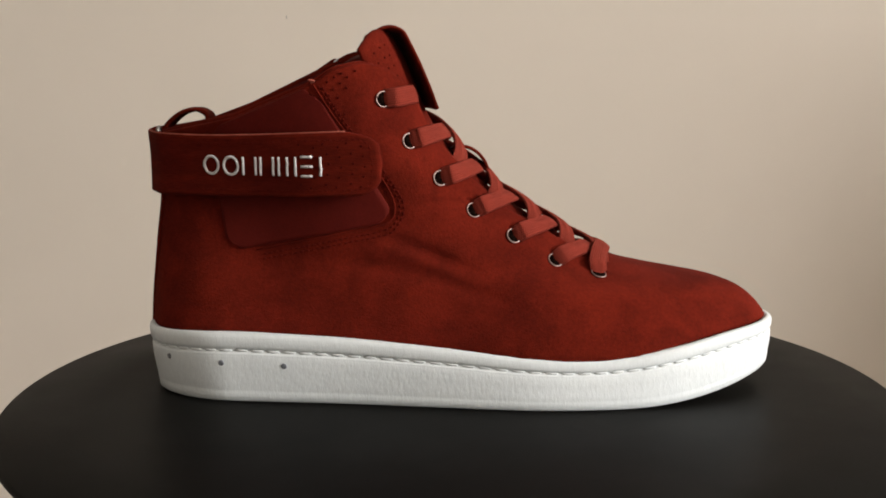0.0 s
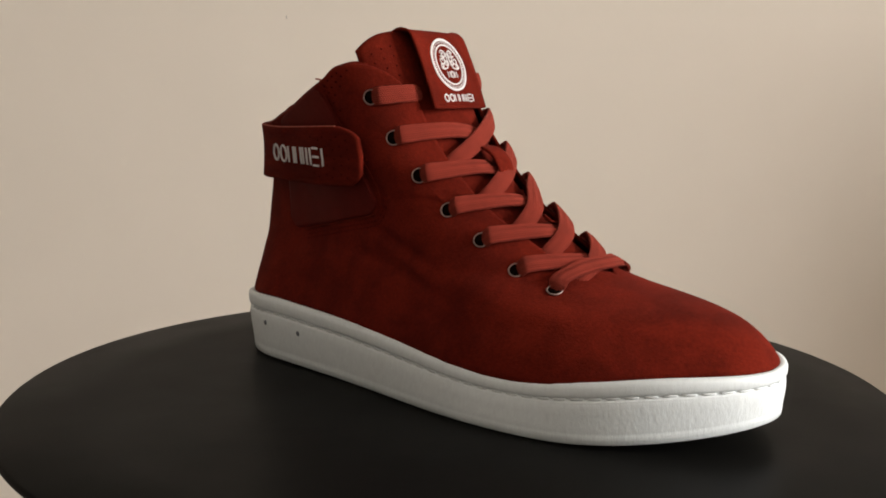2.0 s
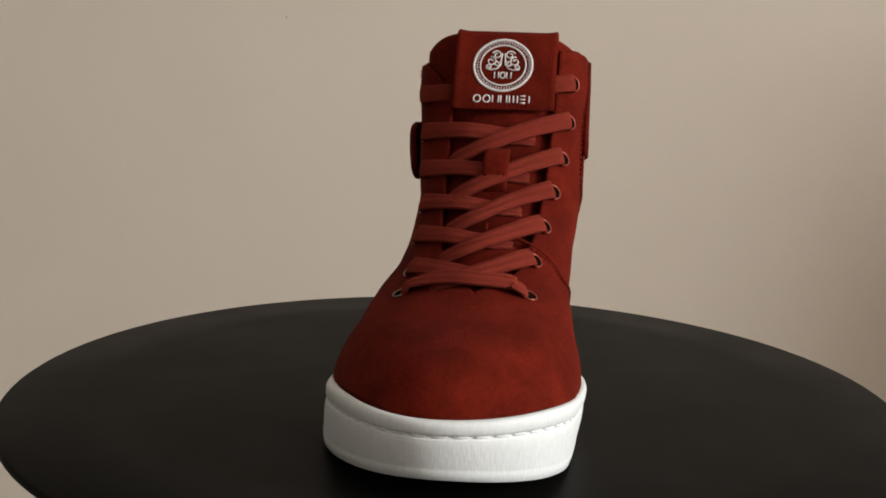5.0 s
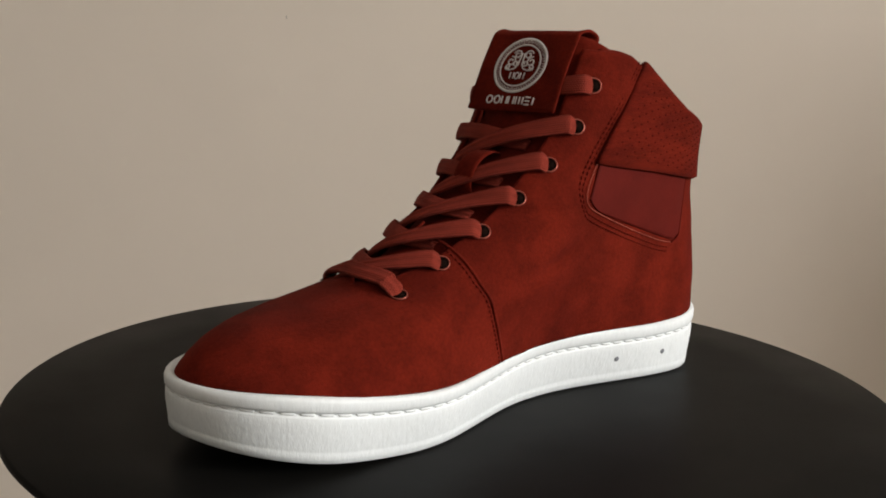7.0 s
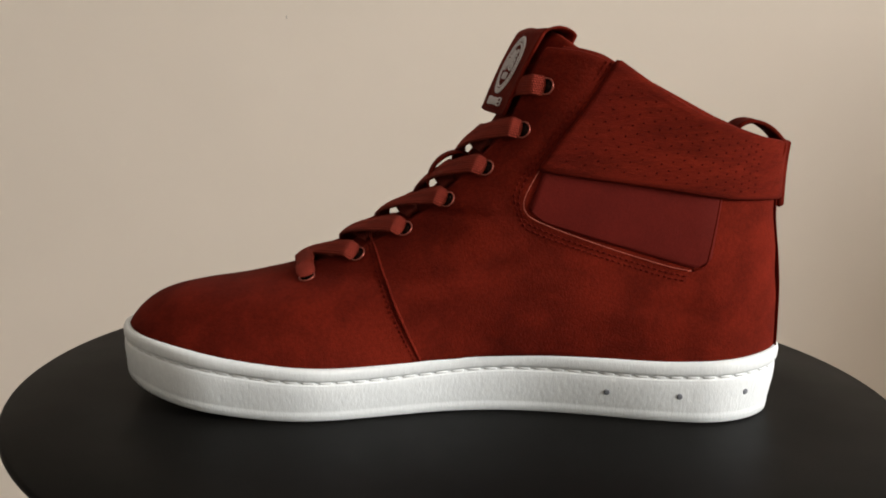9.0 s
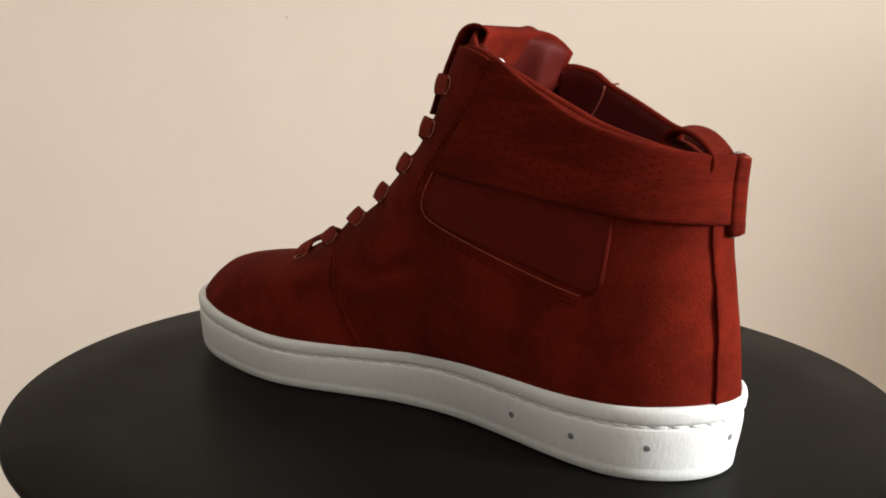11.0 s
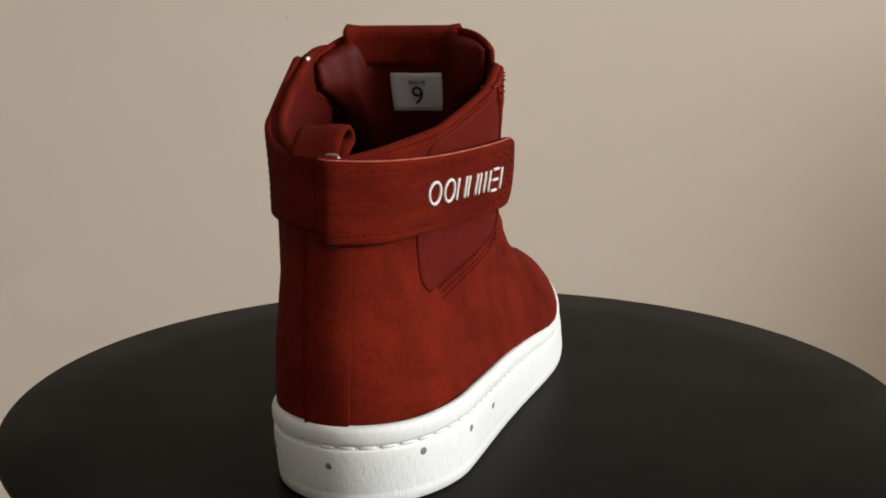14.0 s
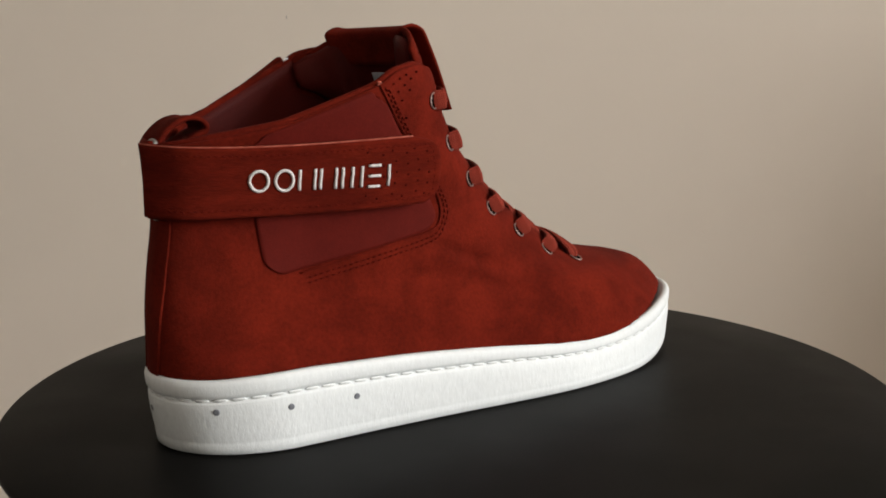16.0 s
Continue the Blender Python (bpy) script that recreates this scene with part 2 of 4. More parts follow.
def build_room():
    x0, x1, y0, y1, z0, z1 = ROOM
    t = 0.12
    wall("wall_north", x0 - t, x1 + t, y1, y1 + t, z0, z1)
    # unseen south and west walls, darkened to weaken the fill on the shoe
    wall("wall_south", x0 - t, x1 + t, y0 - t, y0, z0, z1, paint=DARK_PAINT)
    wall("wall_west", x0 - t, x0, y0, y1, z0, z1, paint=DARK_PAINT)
    # out of view, added to shade the lower right of the north wall
    wall("unseen_shade_wall", 1.15, 1.27, SHADE_WALL[0], y1, z0, SHADE_WALL[1])
    wall("wall_east_low", x1, x1 + t, y0, y1, z0, WIN_Z[0])
    wall("wall_east_high", x1, x1 + t, y0, y1, WIN_Z[1], z1)
    wall("wall_east_near", x1, x1 + t, y0, WIN_Y[0], WIN_Z[0], WIN_Z[1])
    wall("wall_east_far", x1, x1 + t, WIN_Y[1], y1, WIN_Z[0], WIN_Z[1])
    tagged(part("floor", box(x0 - t, x1 + t, y0 - t, y1 + t, z0 - 0.1, z0), BOARDS, smooth=False, scale=1), "brown oak floor", "floor", kind="structure")
    tagged(part("ceiling", box(x0 - t, x1 + t, y0 - t, y1 + t, z1, z1 + 0.1), CEIL, smooth=False, scale=1), "plain white ceiling", "ceiling", kind="structure")
    tagged(part("wall_mark", box(-0.2035, -0.2025, y1 - 0.0004, y1 + 0.001, 1.002, 1.006), DARK_PAINT, smooth=False, scale=1), "tiny grey scuff on the wall", "mark", kind="structure")
    bm = bmesh.new()
    for a in (box(x1 + 0.07, x1 + 0.11, WIN_Y[0], WIN_Y[0] + 0.05, *WIN_Z), box(x1 + 0.07, x1 + 0.11, WIN_Y[1] - 0.05, WIN_Y[1], *WIN_Z),
              box(x1 + 0.07, x1 + 0.11, WIN_Y[0] + 0.05, WIN_Y[1] - 0.05, WIN_Z[0], WIN_Z[0] + 0.05),
              box(x1 + 0.07, x1 + 0.11, WIN_Y[0] + 0.05, WIN_Y[1] - 0.05, WIN_Z[1] - 0.05, WIN_Z[1])):
        me = bpy.data.meshes.new("bar")
        a.to_mesh(me)
        a.free()
        bm.from_mesh(me)
        bpy.data.meshes.remove(me)
    tagged(part("window_1", bm, WHITE_FRAME, smooth=False, scale=1), "white painted window frame", "window", kind="structure")


# ---------------------------------------------------------------- the turntable
DISC_R = 0.4272 * UNIT * 1000
TILT_X, TILT_Y = 0.01868, -0.01044      # the disc's slight wobble


def lathe(profile, n=128):
    bm = bmesh.new()
    rows = [[bm.verts.new((r * math.cos(2 * math.pi * k / n), r * math.sin(2 * math.pi * k / n), z)) for k in range(n)] for r, z in profile]
    for a, b in zip(rows, rows[1:]):
        for k in range(n):
            bm.faces.new((a[k], a[(k + 1) % n], b[(k + 1) % n], b[k]))
    bm.faces.new(rows[0])
    bm.faces.new(rows[-1][::-1])
    return bm


def build_turntable():
    top = new("turntable")
    tagged(top, "round satin black turntable disc turning on its stand", "turntable")
    R = DISC_R
    disc = part("disc", lathe([(60, -12), (R - 30, -12), (R - 14, -8), (R - 3.5, -4.6), (R - 1.2, -4.0), (R - 0.2, -3.0), (R, -2.0), (R - 0.4, -0.7), (R - 1.4, 0), (R - 40, 0), (R * 0.4, 0), (2, 0)], 192), DISC, top)
    part("hub", lathe([(30, -24), (34, -24), (34, -12.2), (20, -12.2)], 48), STAND, top, "black metal hub under the disc")
    stand = new("turntable_stand")
    tagged(stand, "black metal pedestal on the floor under the turntable", "stand")
    stand.location = (0, 0, 0)
    part("column", lathe([(40, 20), (40, 30), (32, 36), (32, 765), (40, 772), (40, 776), (10, 776)], 48), STAND, stand)
    part("foot", lathe([(150, 0), (158, 2), (160, 8), (156, 16), (60, 22), (20, 22)], 64), STAND, stand)
    return top


# ---------------------------------------------------------------- the sneaker's form
def smooth_curve(xs, ys, sigma, lo, hi, n=600):
    """A softened line through a few design values."""
    t = np.linspace(lo, hi, n)
    v = np.interp(t, xs, ys)
    k = max(1, int(sigma / (hi - lo) * n))
    ker = np.exp(-0.5 * (np.arange(-3 * k, 3 * k + 1) / k) ** 2)
    ker /= ker.sum()
    ext = np.concatenate([v[0] - (v[1:3 * k + 1][::-1] - v[0]) * 1.0, v, v[-1] + (v[-1] - v[-3 * k - 1:-1][::-1])])
    v = np.convolve(ext, ker, "valid")
    return lambda x: np.interp(x, t, v)


XS = (0, 30, 60, 90, 120, 150, 180, 210, 240, 270, 300)
ZS = (16, 30, 45, 65, 85, 110, 140, 175)
# sideways reach of the upper, lateral and medial, by height and length
REACH_L = ((-32, -34, -37, -39, -43, -47, -51, -51, -48, -44, -40),
           (-28, -31, -35, -38, -42, -46, -50, -50, -47, -43, -39),
           (-21, -22.5, -27, -32, -37, -39, -42, -40, -36, -32, -29),
           (-13, -13.5, -17.5, -27, -31, -32, -32, -27, -25, -24, -24),
           (-11.5, -12, -18, -28, -31, -30, -30, -30, -30, -30, -30),
           (-12, -13.5, -22.5, -33.5, -34, -32, -32, -32, -32, -32, -32),
           (-17, -21.5, -31, -38, -37, -36, -36, -36, -36, -36, -36),
           (-17, -21.5, -31, -38, -37, -36, -36, -36, -36, -36, -36))
REACH_M = ((36, 37, 36, 32, 28, 30, 39, 49, 47.5, 45, 42),
           (36, 37, 37, 34, 31, 33, 40, 49, 47.5, 45, 42),
           (36, 37, 37, 36, 36, 38, 41, 44, 40.5, 37, 35),
           (34, 35, 36, 38, 40, 41, 41, 40, 38, 36, 34),
           (32, 34, 37, 41, 43, 42, 40, 38, 38, 38, 38),
           (31, 34, 39, 42, 43, 42, 40, 40, 40, 40, 40),
           (33, 37, 41, 43, 42, 41, 41, 41, 41, 41, 41),
           (33, 37, 41, 43, 42, 41, 41, 41, 41, 41, 41))
GX, GZ = np.linspace(-10, 320, 166), np.linspace(10, 180, 86)


def soft_field(table):
    rows = np.array([np.interp(GX, XS, r) for r in table])
    F = np.array([np.interp(GZ, ZS, rows[:, i]) for i in range(len(GX))]).T
    for axis, s in ((0, 3.0), (1, 5.0)):
        k = np.arange(-15, 16)
        ker = np.exp(-0.5 * (k / s) ** 2)
        ker /= ker.sum()
        pad = [(15, 15) if a == axis else (0, 0) for a in (0, 1)]
        F = np.apply_along_axis(lambda v: np.convolve(v, ker, "valid"), axis, np.pad(F, pad, mode="edge"))
    return F


FIELD_L, FIELD_M = soft_field(REACH_L), soft_field(REACH_M)


def field(F, x, z):
    i = np.clip((np.asarray(x) - GX[0]) / (GX[1] - GX[0]), 0, len(GX) - 1.001)
    i = np.asarray(i)
    j = min(max((z - GZ[0]) / (GZ[1] - GZ[0]), 0), len(GZ) - 1.001)
    i0, j0 = i.astype(int), int(j)
    a, b = i - i0, j - j0
    return (F[j0, i0] * (1 - a) + F[j0, i0 + 1] * a) * (1 - b) + (F[j0 + 1, i0] * (1 - a) + F[j0 + 1, i0 + 1] * a) * b


FRONT = smooth_curve((10, 26, 31.5, 36.5, 41, 44.5, 47.5, 51, 57.5, 69, 80, 91, 108, 119, 129, 137, 149, 161, 175),
                     (296, 297, 295.5, 292, 287, 281.5, 272, 252, 223, 203, 186, 169, 151, 142, 136, 133, 128, 122, 112), 1.6, 10, 175)
BACK = smooth_curve((10, 29, 54, 73, 88, 110, 130, 175), (6, 6, 7.5, 9.5, 12, 12, 10, 10), 5, 10, 175)
MID_FOOT = smooth_curve((0, 60, 130, 200, 260, 300), (3.3, 2, -2, -2, 9, -0.5), 15, -10, 320)
FRONT_R = smooth_curve((10, 40, 55, 65, 85, 105, 140, 175), (78, 84, 74, 66, 52, 40, 34, 34), 4, 10, 175)
BACK_R = smooth_curve((10, 40, 70, 110, 140, 175), (41, 41, 40, 43, 44, 44), 6, 10, 175)


def mid(x, z):
    w = min(max((z - 28) / 36, 0), 1)
    w = w * w * (3 - 2 * w)
    return MID_FOOT(x) * (1 - w) + 6.0 * w


def ring_side(z, s, side):
    """Points of the ring at height z: s 0 at the front, 1 at the heel."""
    s = np.asarray(s, float)
    xf, xb = FRONT(z), BACK(z)
    x = xf - (xf - xb) * (1 - np.cos(np.pi * s)) / 2
    c = mid(x, z)
    fr = FRONT_R(z) if side < 0 else FRONT_R(z) * float(np.interp(z, (30, 60), (0.62, 1.0)))
    a = np.clip((xf - x) / fr, 0, 1)
    b = np.clip((x - xb) / BACK_R(z), 0, 1)
    p = 2.0 if z < 90 else 2.25
    cl = (1 - (1 - a) ** p) ** (1 / p) * np.sqrt(np.maximum(1 - (1 - b) ** 2, 0))
    y = c + (field(FIELD_L if side < 0 else FIELD_M, x, z) - c) * cl
    return np.stack([x, y, np.full_like(x, z)], -1)


def ring_point(z, q):
    return ring_side(z, q if q <= 1 else 2 - q, -1 if q <= 1 else 1)


def ring(z, q):
    """q runs 0 at the front, over the lateral side to 1 at the heel, and by the medial side to 2."""
    q = np.asarray(q, float)
    lat, med = ring_side(z, np.clip(q, 0, 1), -1), ring_side(z, np.clip(2 - q, 0, 1), 1)
    return np.where((q <= 1)[..., None], lat, med)


def at(q, z, off=0.0):
    """A point of the upper's outer face, moved out along its normal."""
    e = 0.004
    s = q if q <= 1 else 2 - q
    side = -1 if q <= 1 else 1
    p = ring_side(z, np.clip(np.array([s, s - e, s + e]), 0, 1), side)
    u, d = ring_side(z + 0.6, np.array([s]), side)[0], ring_side(z - 0.6, np.array([s]), side)[0]
    ud, ts = u - d, p[2] - p[1]
    n = np.array((ud[1] * ts[2] - ud[2] * ts[1], ud[2] * ts[0] - ud[0] * ts[2], ud[0] * ts[1] - ud[1] * ts[0]))
    n /= max(np.linalg.norm(n), 1e-9)
    c = np.array((p[0][0] - 1e-3, mid(p[0][0], z), z))
    if n[1] * (p[0][1] - c[1]) + n[0] * (1 if (q < 0.25 or q > 1.75) else 0) - n[0] * (1 if 0.85 < q < 1.15 else 0) < 0:
        n = -n
    return p[0] + n * off, n


QQ = np.linspace(0, 1, 500)


def q_of_x(x, z, side):
    xf, xb = FRONT(z), BACK(z)
    k = min(max((xf - x) / (xf - xb), 0), 1)
    s = math.acos(1 - 2 * k) / math.pi
    return s if side < 0 else 2 - s


def q_of_y(y, z, front=True):
    """Where the ring crosses y near its front (or its heel)."""
    side = -1 if y < 6 else 1
    s = QQ[:250] if front else QQ[250:][::-1]
    p = ring_side(z, s, side)
    i = int(np.argmin(np.abs(p[:, 1] - y)))
    return s[i] if side < 0 else 2 - s[i]


def on(x, z, side, off=0.0):
    return at(q_of_x(x, z, side), z, off)


def seat(x, y, z, off=0.0):
    """The place of the upper's face closest to a point."""
    side = -1 if y < 6 else 1
    best = None
    for zz in np.linspace(z - 9, z + 6, 31):
        p = ring_side(zz, QQ, side)
        d = (p[:, 0] - x) ** 2 + (p[:, 1] - y) ** 2 + (zz - z) ** 2
        i = int(np.argmin(d))
        if best is None or d[i] < best[0]:
            best = (d[i], QQ[i], zz)
    return at(best[1] if side < 0 else 2 - best[1], best[2], off)


def curve_on(pts, side, off, n=40):
    """A line over the side of the upper through (x, z) points."""
    return [on(p[0], p[1], side, off)[0] for p in spline([(a, b, 0) for a, b in pts], n)]


# ---------------------------------------------------------------- sole
SOLE_TOP_L = smooth_curve((0, 47, 96, 145, 170, 195, 220, 245, 270, 300), (30, 32.5, 30.5, 26.5, 23.5, 21.5, 22, 26, 30.5, 31.5), 9, -10, 320)
SOLE_TOP_M = smooth_curve((0, 22, 60, 111, 136, 161, 185, 210, 232, 254, 276, 300), (30, 29, 27, 28, 27.5, 25, 23.5, 23.5, 25, 28, 31, 31.5), 9, -10, 320)
BOT_L = smooth_curve(XS, (-30, -32.5, -36.5, -40, -44.5, -50, -54.8, -55, -51, -47.5, -43), 12, -10, 320)
BOT_M = smooth_curve(XS, (36.5, 39, 38, 31.5, 26.5, 28.5, 39, 49.5, 47.5, 45, 42.5), 12, -10, 320)
LIP_L = smooth_curve(XS, (-31.5, -33.5, -38.5, -41.5, -45, -48.7, -52.5, -52.2, -49, -48, -44.4), 12, -10, 320)
LIP_M = smooth_curve(XS, (37.7, 39.1, 39.8, 36, 31, 33, 42.5, 53, 50.1, 46.5, 43.6), 12, -10, 320)


def sole_line(which, s, side):
    """Outline of the sole: which 0 at the ground, 1 at the lip."""
    xb, xf = 6.0 * (1 - which) + 2.6 * which, 298.5 * (1 - which) + 299.6 * which
    x = xf - (xf - xb) * (1 - np.cos(np.pi * np.asarray(s, float))) / 2
    c = MID_FOOT(x)
    a, b = np.clip((xf - x) / (74.0 if side < 0 else 48.0), 0, 1), np.clip((x - xb) / 41.0, 0, 1)
    cl = np.sqrt(1 - (1 - a) ** 2.0) * np.sqrt(1 - (1 - b) ** 2)
    lo = BOT_L(x) if side < 0 else BOT_M(x)
    hi = LIP_L(x) if side < 0 else LIP_M(x)
    return np.stack([x, c + ((1 - which) * lo + which * hi - c) * cl], -1)


def sole_ring(which, n=150):
    s = np.linspace(0, 1, n)
    return np.concatenate([sole_line(which, s, -1), sole_line(which, s[::-1][1:-1], 1)])


def spring(x):
    return 10.0 * np.clip((x - 216) / 80, 0, 1.3) ** 2


def sole_frame(n=150):
    lo, hi = sole_ring(0, n), sole_ring(1, n)
    x = hi[:, 0]
    lat = np.arange(len(hi)) < n
    # near the toe and heel tips both sides meet at the same height
    side_top = np.where(lat, SOLE_TOP_L(x), SOLE_TOP_M(x))
    both = (SOLE_TOP_L(x) + SOLE_TOP_M(x)) / 2
    w = np.clip(np.minimum((299.6 - x) / 25, x / 25), 0, 1)
    top = both * (1 - w) + side_top * w
    d = np.roll(hi, -1, 0) - np.roll(hi, 1, 0)
    nrm = np.stack([-d[:, 1], d[:, 0]], -1)
    nrm /= np.linalg.norm(nrm, axis=1, keepdims=True)
    ctr = np.stack([np.full(len(hi), 150.0), MID_FOOT(np.full(len(hi), 150.0))], -1)
    flip = np.sign(((hi - ctr) * nrm).sum(1).mean())
    return lo, hi, top, nrm * flip, spring(lo[:, 0])


def sole_point(k, f, dz, out, fr):
    """k: place on the outline; f: 0 ground to 1 lip; dz: millimetres over the ground or under the lip."""
    lo, hi, top, nrm, sp = fr
    p = lo[k] * (1 - f) + hi[k] * f + nrm[k] * out
    return np.array((p[0], p[1], sp[k] * (1 - f) + 0 + (top[k] - 0) * f + dz))


def build_sole(root):
    n = 150
    fr = sole_frame(n)
    lo, hi, top, nrm, sp = fr
    m = len(lo)
    # (share of height, millimetres up, millimetres out)
    prof = ((0, 0.0, -26), (0, 0.0, -4), (0, 0.05, -0.9), (0, 0.5, -0.1), (0.03, 2.0, 0.15), (0.06, 2.3, 0.2), (0.075, 2.5, 0.08), (0.09, 2.7, 0.17),
            (0.25, 1.2, 0.25), (0.45, 0.8, 0.5), (0.58, 0.4, 0.45), (0.68, 0, 0.2), (0.705, 0, 0.0), (0.728, 0, -1.1), (0.75, 0, -1.1), (0.772, 0, 0.0),
            (0.81, 0, 0.45), (0.92, 0, 0.45), (0.975, 0, -0.1), (1.0, -0.1, -1.0), (1.0, 0.1, -2.2), (1.0, -0.8, -3.6), (1.0, -5, -6), (1.0, -9, -16))
    bm = bmesh.new()
    rows = []
    for f, dz, out in prof:
        rows.append([bm.verts.new(sole_point(k, f, dz, out, fr)) for k in range(m)])
    for a, b in zip(rows, rows[1:]):
        for k in range(m):
            bm.faces.new((a[k], a[(k + 1) % m], b[(k + 1) % m], b[k]))
    bm.faces.new(rows[0][::-1])
    bm.faces.new(rows[-1])
    sole = part("cup_sole", bm, RUBBER, root, "white rubber cup sole with a stitched groove")
    # stitches in the groove
    bm = bmesh.new()
    path = np.array([sole_point(k, 0.738, 0, -0.85, fr) for k in range(m)] + [sole_point(0, 0.738, 0, -0.85, fr)])
    seg = np.linalg.norm(np.diff(path, axis=0), axis=1)
    arc = np.concatenate([[0], np.cumsum(seg)])
    pitch = arc[-1] / round(arc[-1] / 7.2)

    def along(a):
        return np.array([np.interp(a, arc, path[:, i]) for i in range(3)])
    for i in range(round(arc[-1] / pitch)):
        a = i * pitch
        pts = [along(a + pitch * t) for t in (0.1, 0.22, 0.5, 0.78, 0.9)]
        add_tube(bm, pts, (0.2, 0.62, 0.74, 0.62, 0.2), 6)
    tagged(part("sole_stitching", bm, THREAD, sole, "off-white thread stitches round the sole"), kind="stuff")
    # vent holes at the heel: raised discs, the holes' shade given as grey colour
    holes = ((15, -26, 18.2), (42, -37, 18), (71.5, -39, 17.2), (7, 6.5, 15.4), (25.5, 33, 13.4), (54.5, 38.5, 12), (83.5, 34.5, 12))
    for x, y, z in holes:
        k = int(np.argmin(((lo + hi) / 2 - np.array((x, y)))[:, 0] ** 2 + ((lo + hi) / 2 - np.array((x, y)))[:, 1] ** 2))
        f = (z - 0.7) / top[k]
        c = sole_point(k, f, 0.7, 0.6, fr)
        t = (hi[(k + 1) % m] - hi[k - 1])
        t = np.array((t[0], t[1], 0)) / np.linalg.norm(t)
        nn = np.array((nrm[k][0], nrm[k][1], -0.2))
        nn /= np.linalg.norm(nn)
        w = np.cross(nn, t)
        bm = bmesh.new()
        rings = []
        for r, h in ((1.4, -0.6), (1.28, 0.1), (1.0, 0.16), (0.4, 0.16)):
            rings.append([bm.verts.new(c + nn * h + r * (t * math.cos(a) + w * math.sin(a))) for a in np.linspace(0, 2 * math.pi, 17)[:-1]])
        for a, b in zip(rings, rings[1:]):
            for j in range(16):
                bm.faces.new((a[j], a[(j + 1) % 16], b[(j + 1) % 16], b[j]))
        bm.faces.new(rings[-1])
        part("vent_hole", bm, VENT, sole, "small grey disc coloured as a vent hole's shade")


# ---------------------------------------------------------------- upper
THROAT = smooth_curve((40, 59.0, 61.5, 66.5, 80, 100, 150, 175), (0, 0, 11, 17, 20.5, 22.5, 24.5, 24.5), 0.7, 40, 175)
TOP_L = smooth_curve((0, 10, 30, 50, 85, 88, 94, 106, 115, 122, 127, 131, 140), (117, 118, 122, 126, 140, 141.5, 146, 149, 147.5, 143, 137, 130, 120), 1.5, -5, 145)
TOP_M = smooth_curve((0, 10, 25, 49, 92, 96, 105, 118, 124, 128, 132, 140), (117, 118, 121, 130, 151, 153.5, 156, 157, 155.5, 151, 143, 130), 1.5, -5, 145)


THROAT_ROWS = {}


def throat_q(z, side):
    k = z * 4
    i = math.floor(k)
    a, b = throat_row(i, side), throat_row(i + 1, side)
    return a + (b - a) * (k - i)


def throat_row(i, side):
    if (i, side) not in THROAT_ROWS:
        THROAT_ROWS[i, side] = throat_exact(i / 4, side)
    return THROAT_ROWS[i, side]


def throat_exact(z, side):
    w = float(THROAT(z))
    if w < 0.05:
        return 0.0 if side < 0 else 2.0
    p = ring_side(z, QQ[:260], side)
    d = np.abs(p[:, 1] - mid(p[:, 0], z))
    i = int(np.argmax(d >= w))
    s = QQ[i]
    if i > 0 and d[i] > d[i - 1]:
        s = QQ[i - 1] + (QQ[i] - QQ[i - 1]) * (w - d[i - 1]) / (d[i] - d[i - 1])
    return s if side < 0 else 2 - s


def top_of(u):
    z = 125.0
    for _ in range(40):
        q = throat_q(z, -1) * (1 - u) + throat_q(z, 1) * u
        x = float(ring_point(z, q)[0])
        z = 0.6 * z + 0.4 * float(TOP_L(x) if q <= 1 else TOP_M(x))
    return z


# soft folds where the shoe bends: side, x, z, slope, length, width, depth
FOLDS = ((-1, 136, 66, -0.42, 17, 3.4, -1.7), (-1, 142, 58, -0.38, 19, 4.0, 1.1), (-1, 150, 52, -0.35, 16, 3.4, -1.2), (-1, 112, 60, -0.12, 24, 4.0, -0.9),
         (-1, 200, 40, 0.1, 20, 4.0, -0.5), (1, 138, 66, -0.5, 15, 3.6, -1.3), (1, 146, 58, -0.45, 16, 4.0, 0.9), (1, 128, 52, -0.3, 18, 4.0, -1.0),
         (1, 60, 50, 0.1, 20, 5.0, -0.7))


def crease(p, q, z):
    """Soft dents and folds of worn suede, millimetres."""
    v = noise.noise(Vector((p[0] * 0.035, p[1] * 0.035 + 3, p[2] * 0.05))) * 0.55
    v += noise.noise(Vector((p[0] * 0.09, p[1] * 0.09, p[2] * 0.11 + 9))) * 0.22
    f = 0.0
    for side, x0, z0, slope, length, width, depth in FOLDS:
        if (q < 1) == (side < 0):
            along, across = p[0] - x0, z - z0 - slope * (p[0] - x0)
            f += depth * math.exp(-(along / length) ** 2 - (across / width) ** 2)
    return v * min(1, max(0, (z - 26) / 15)) + f


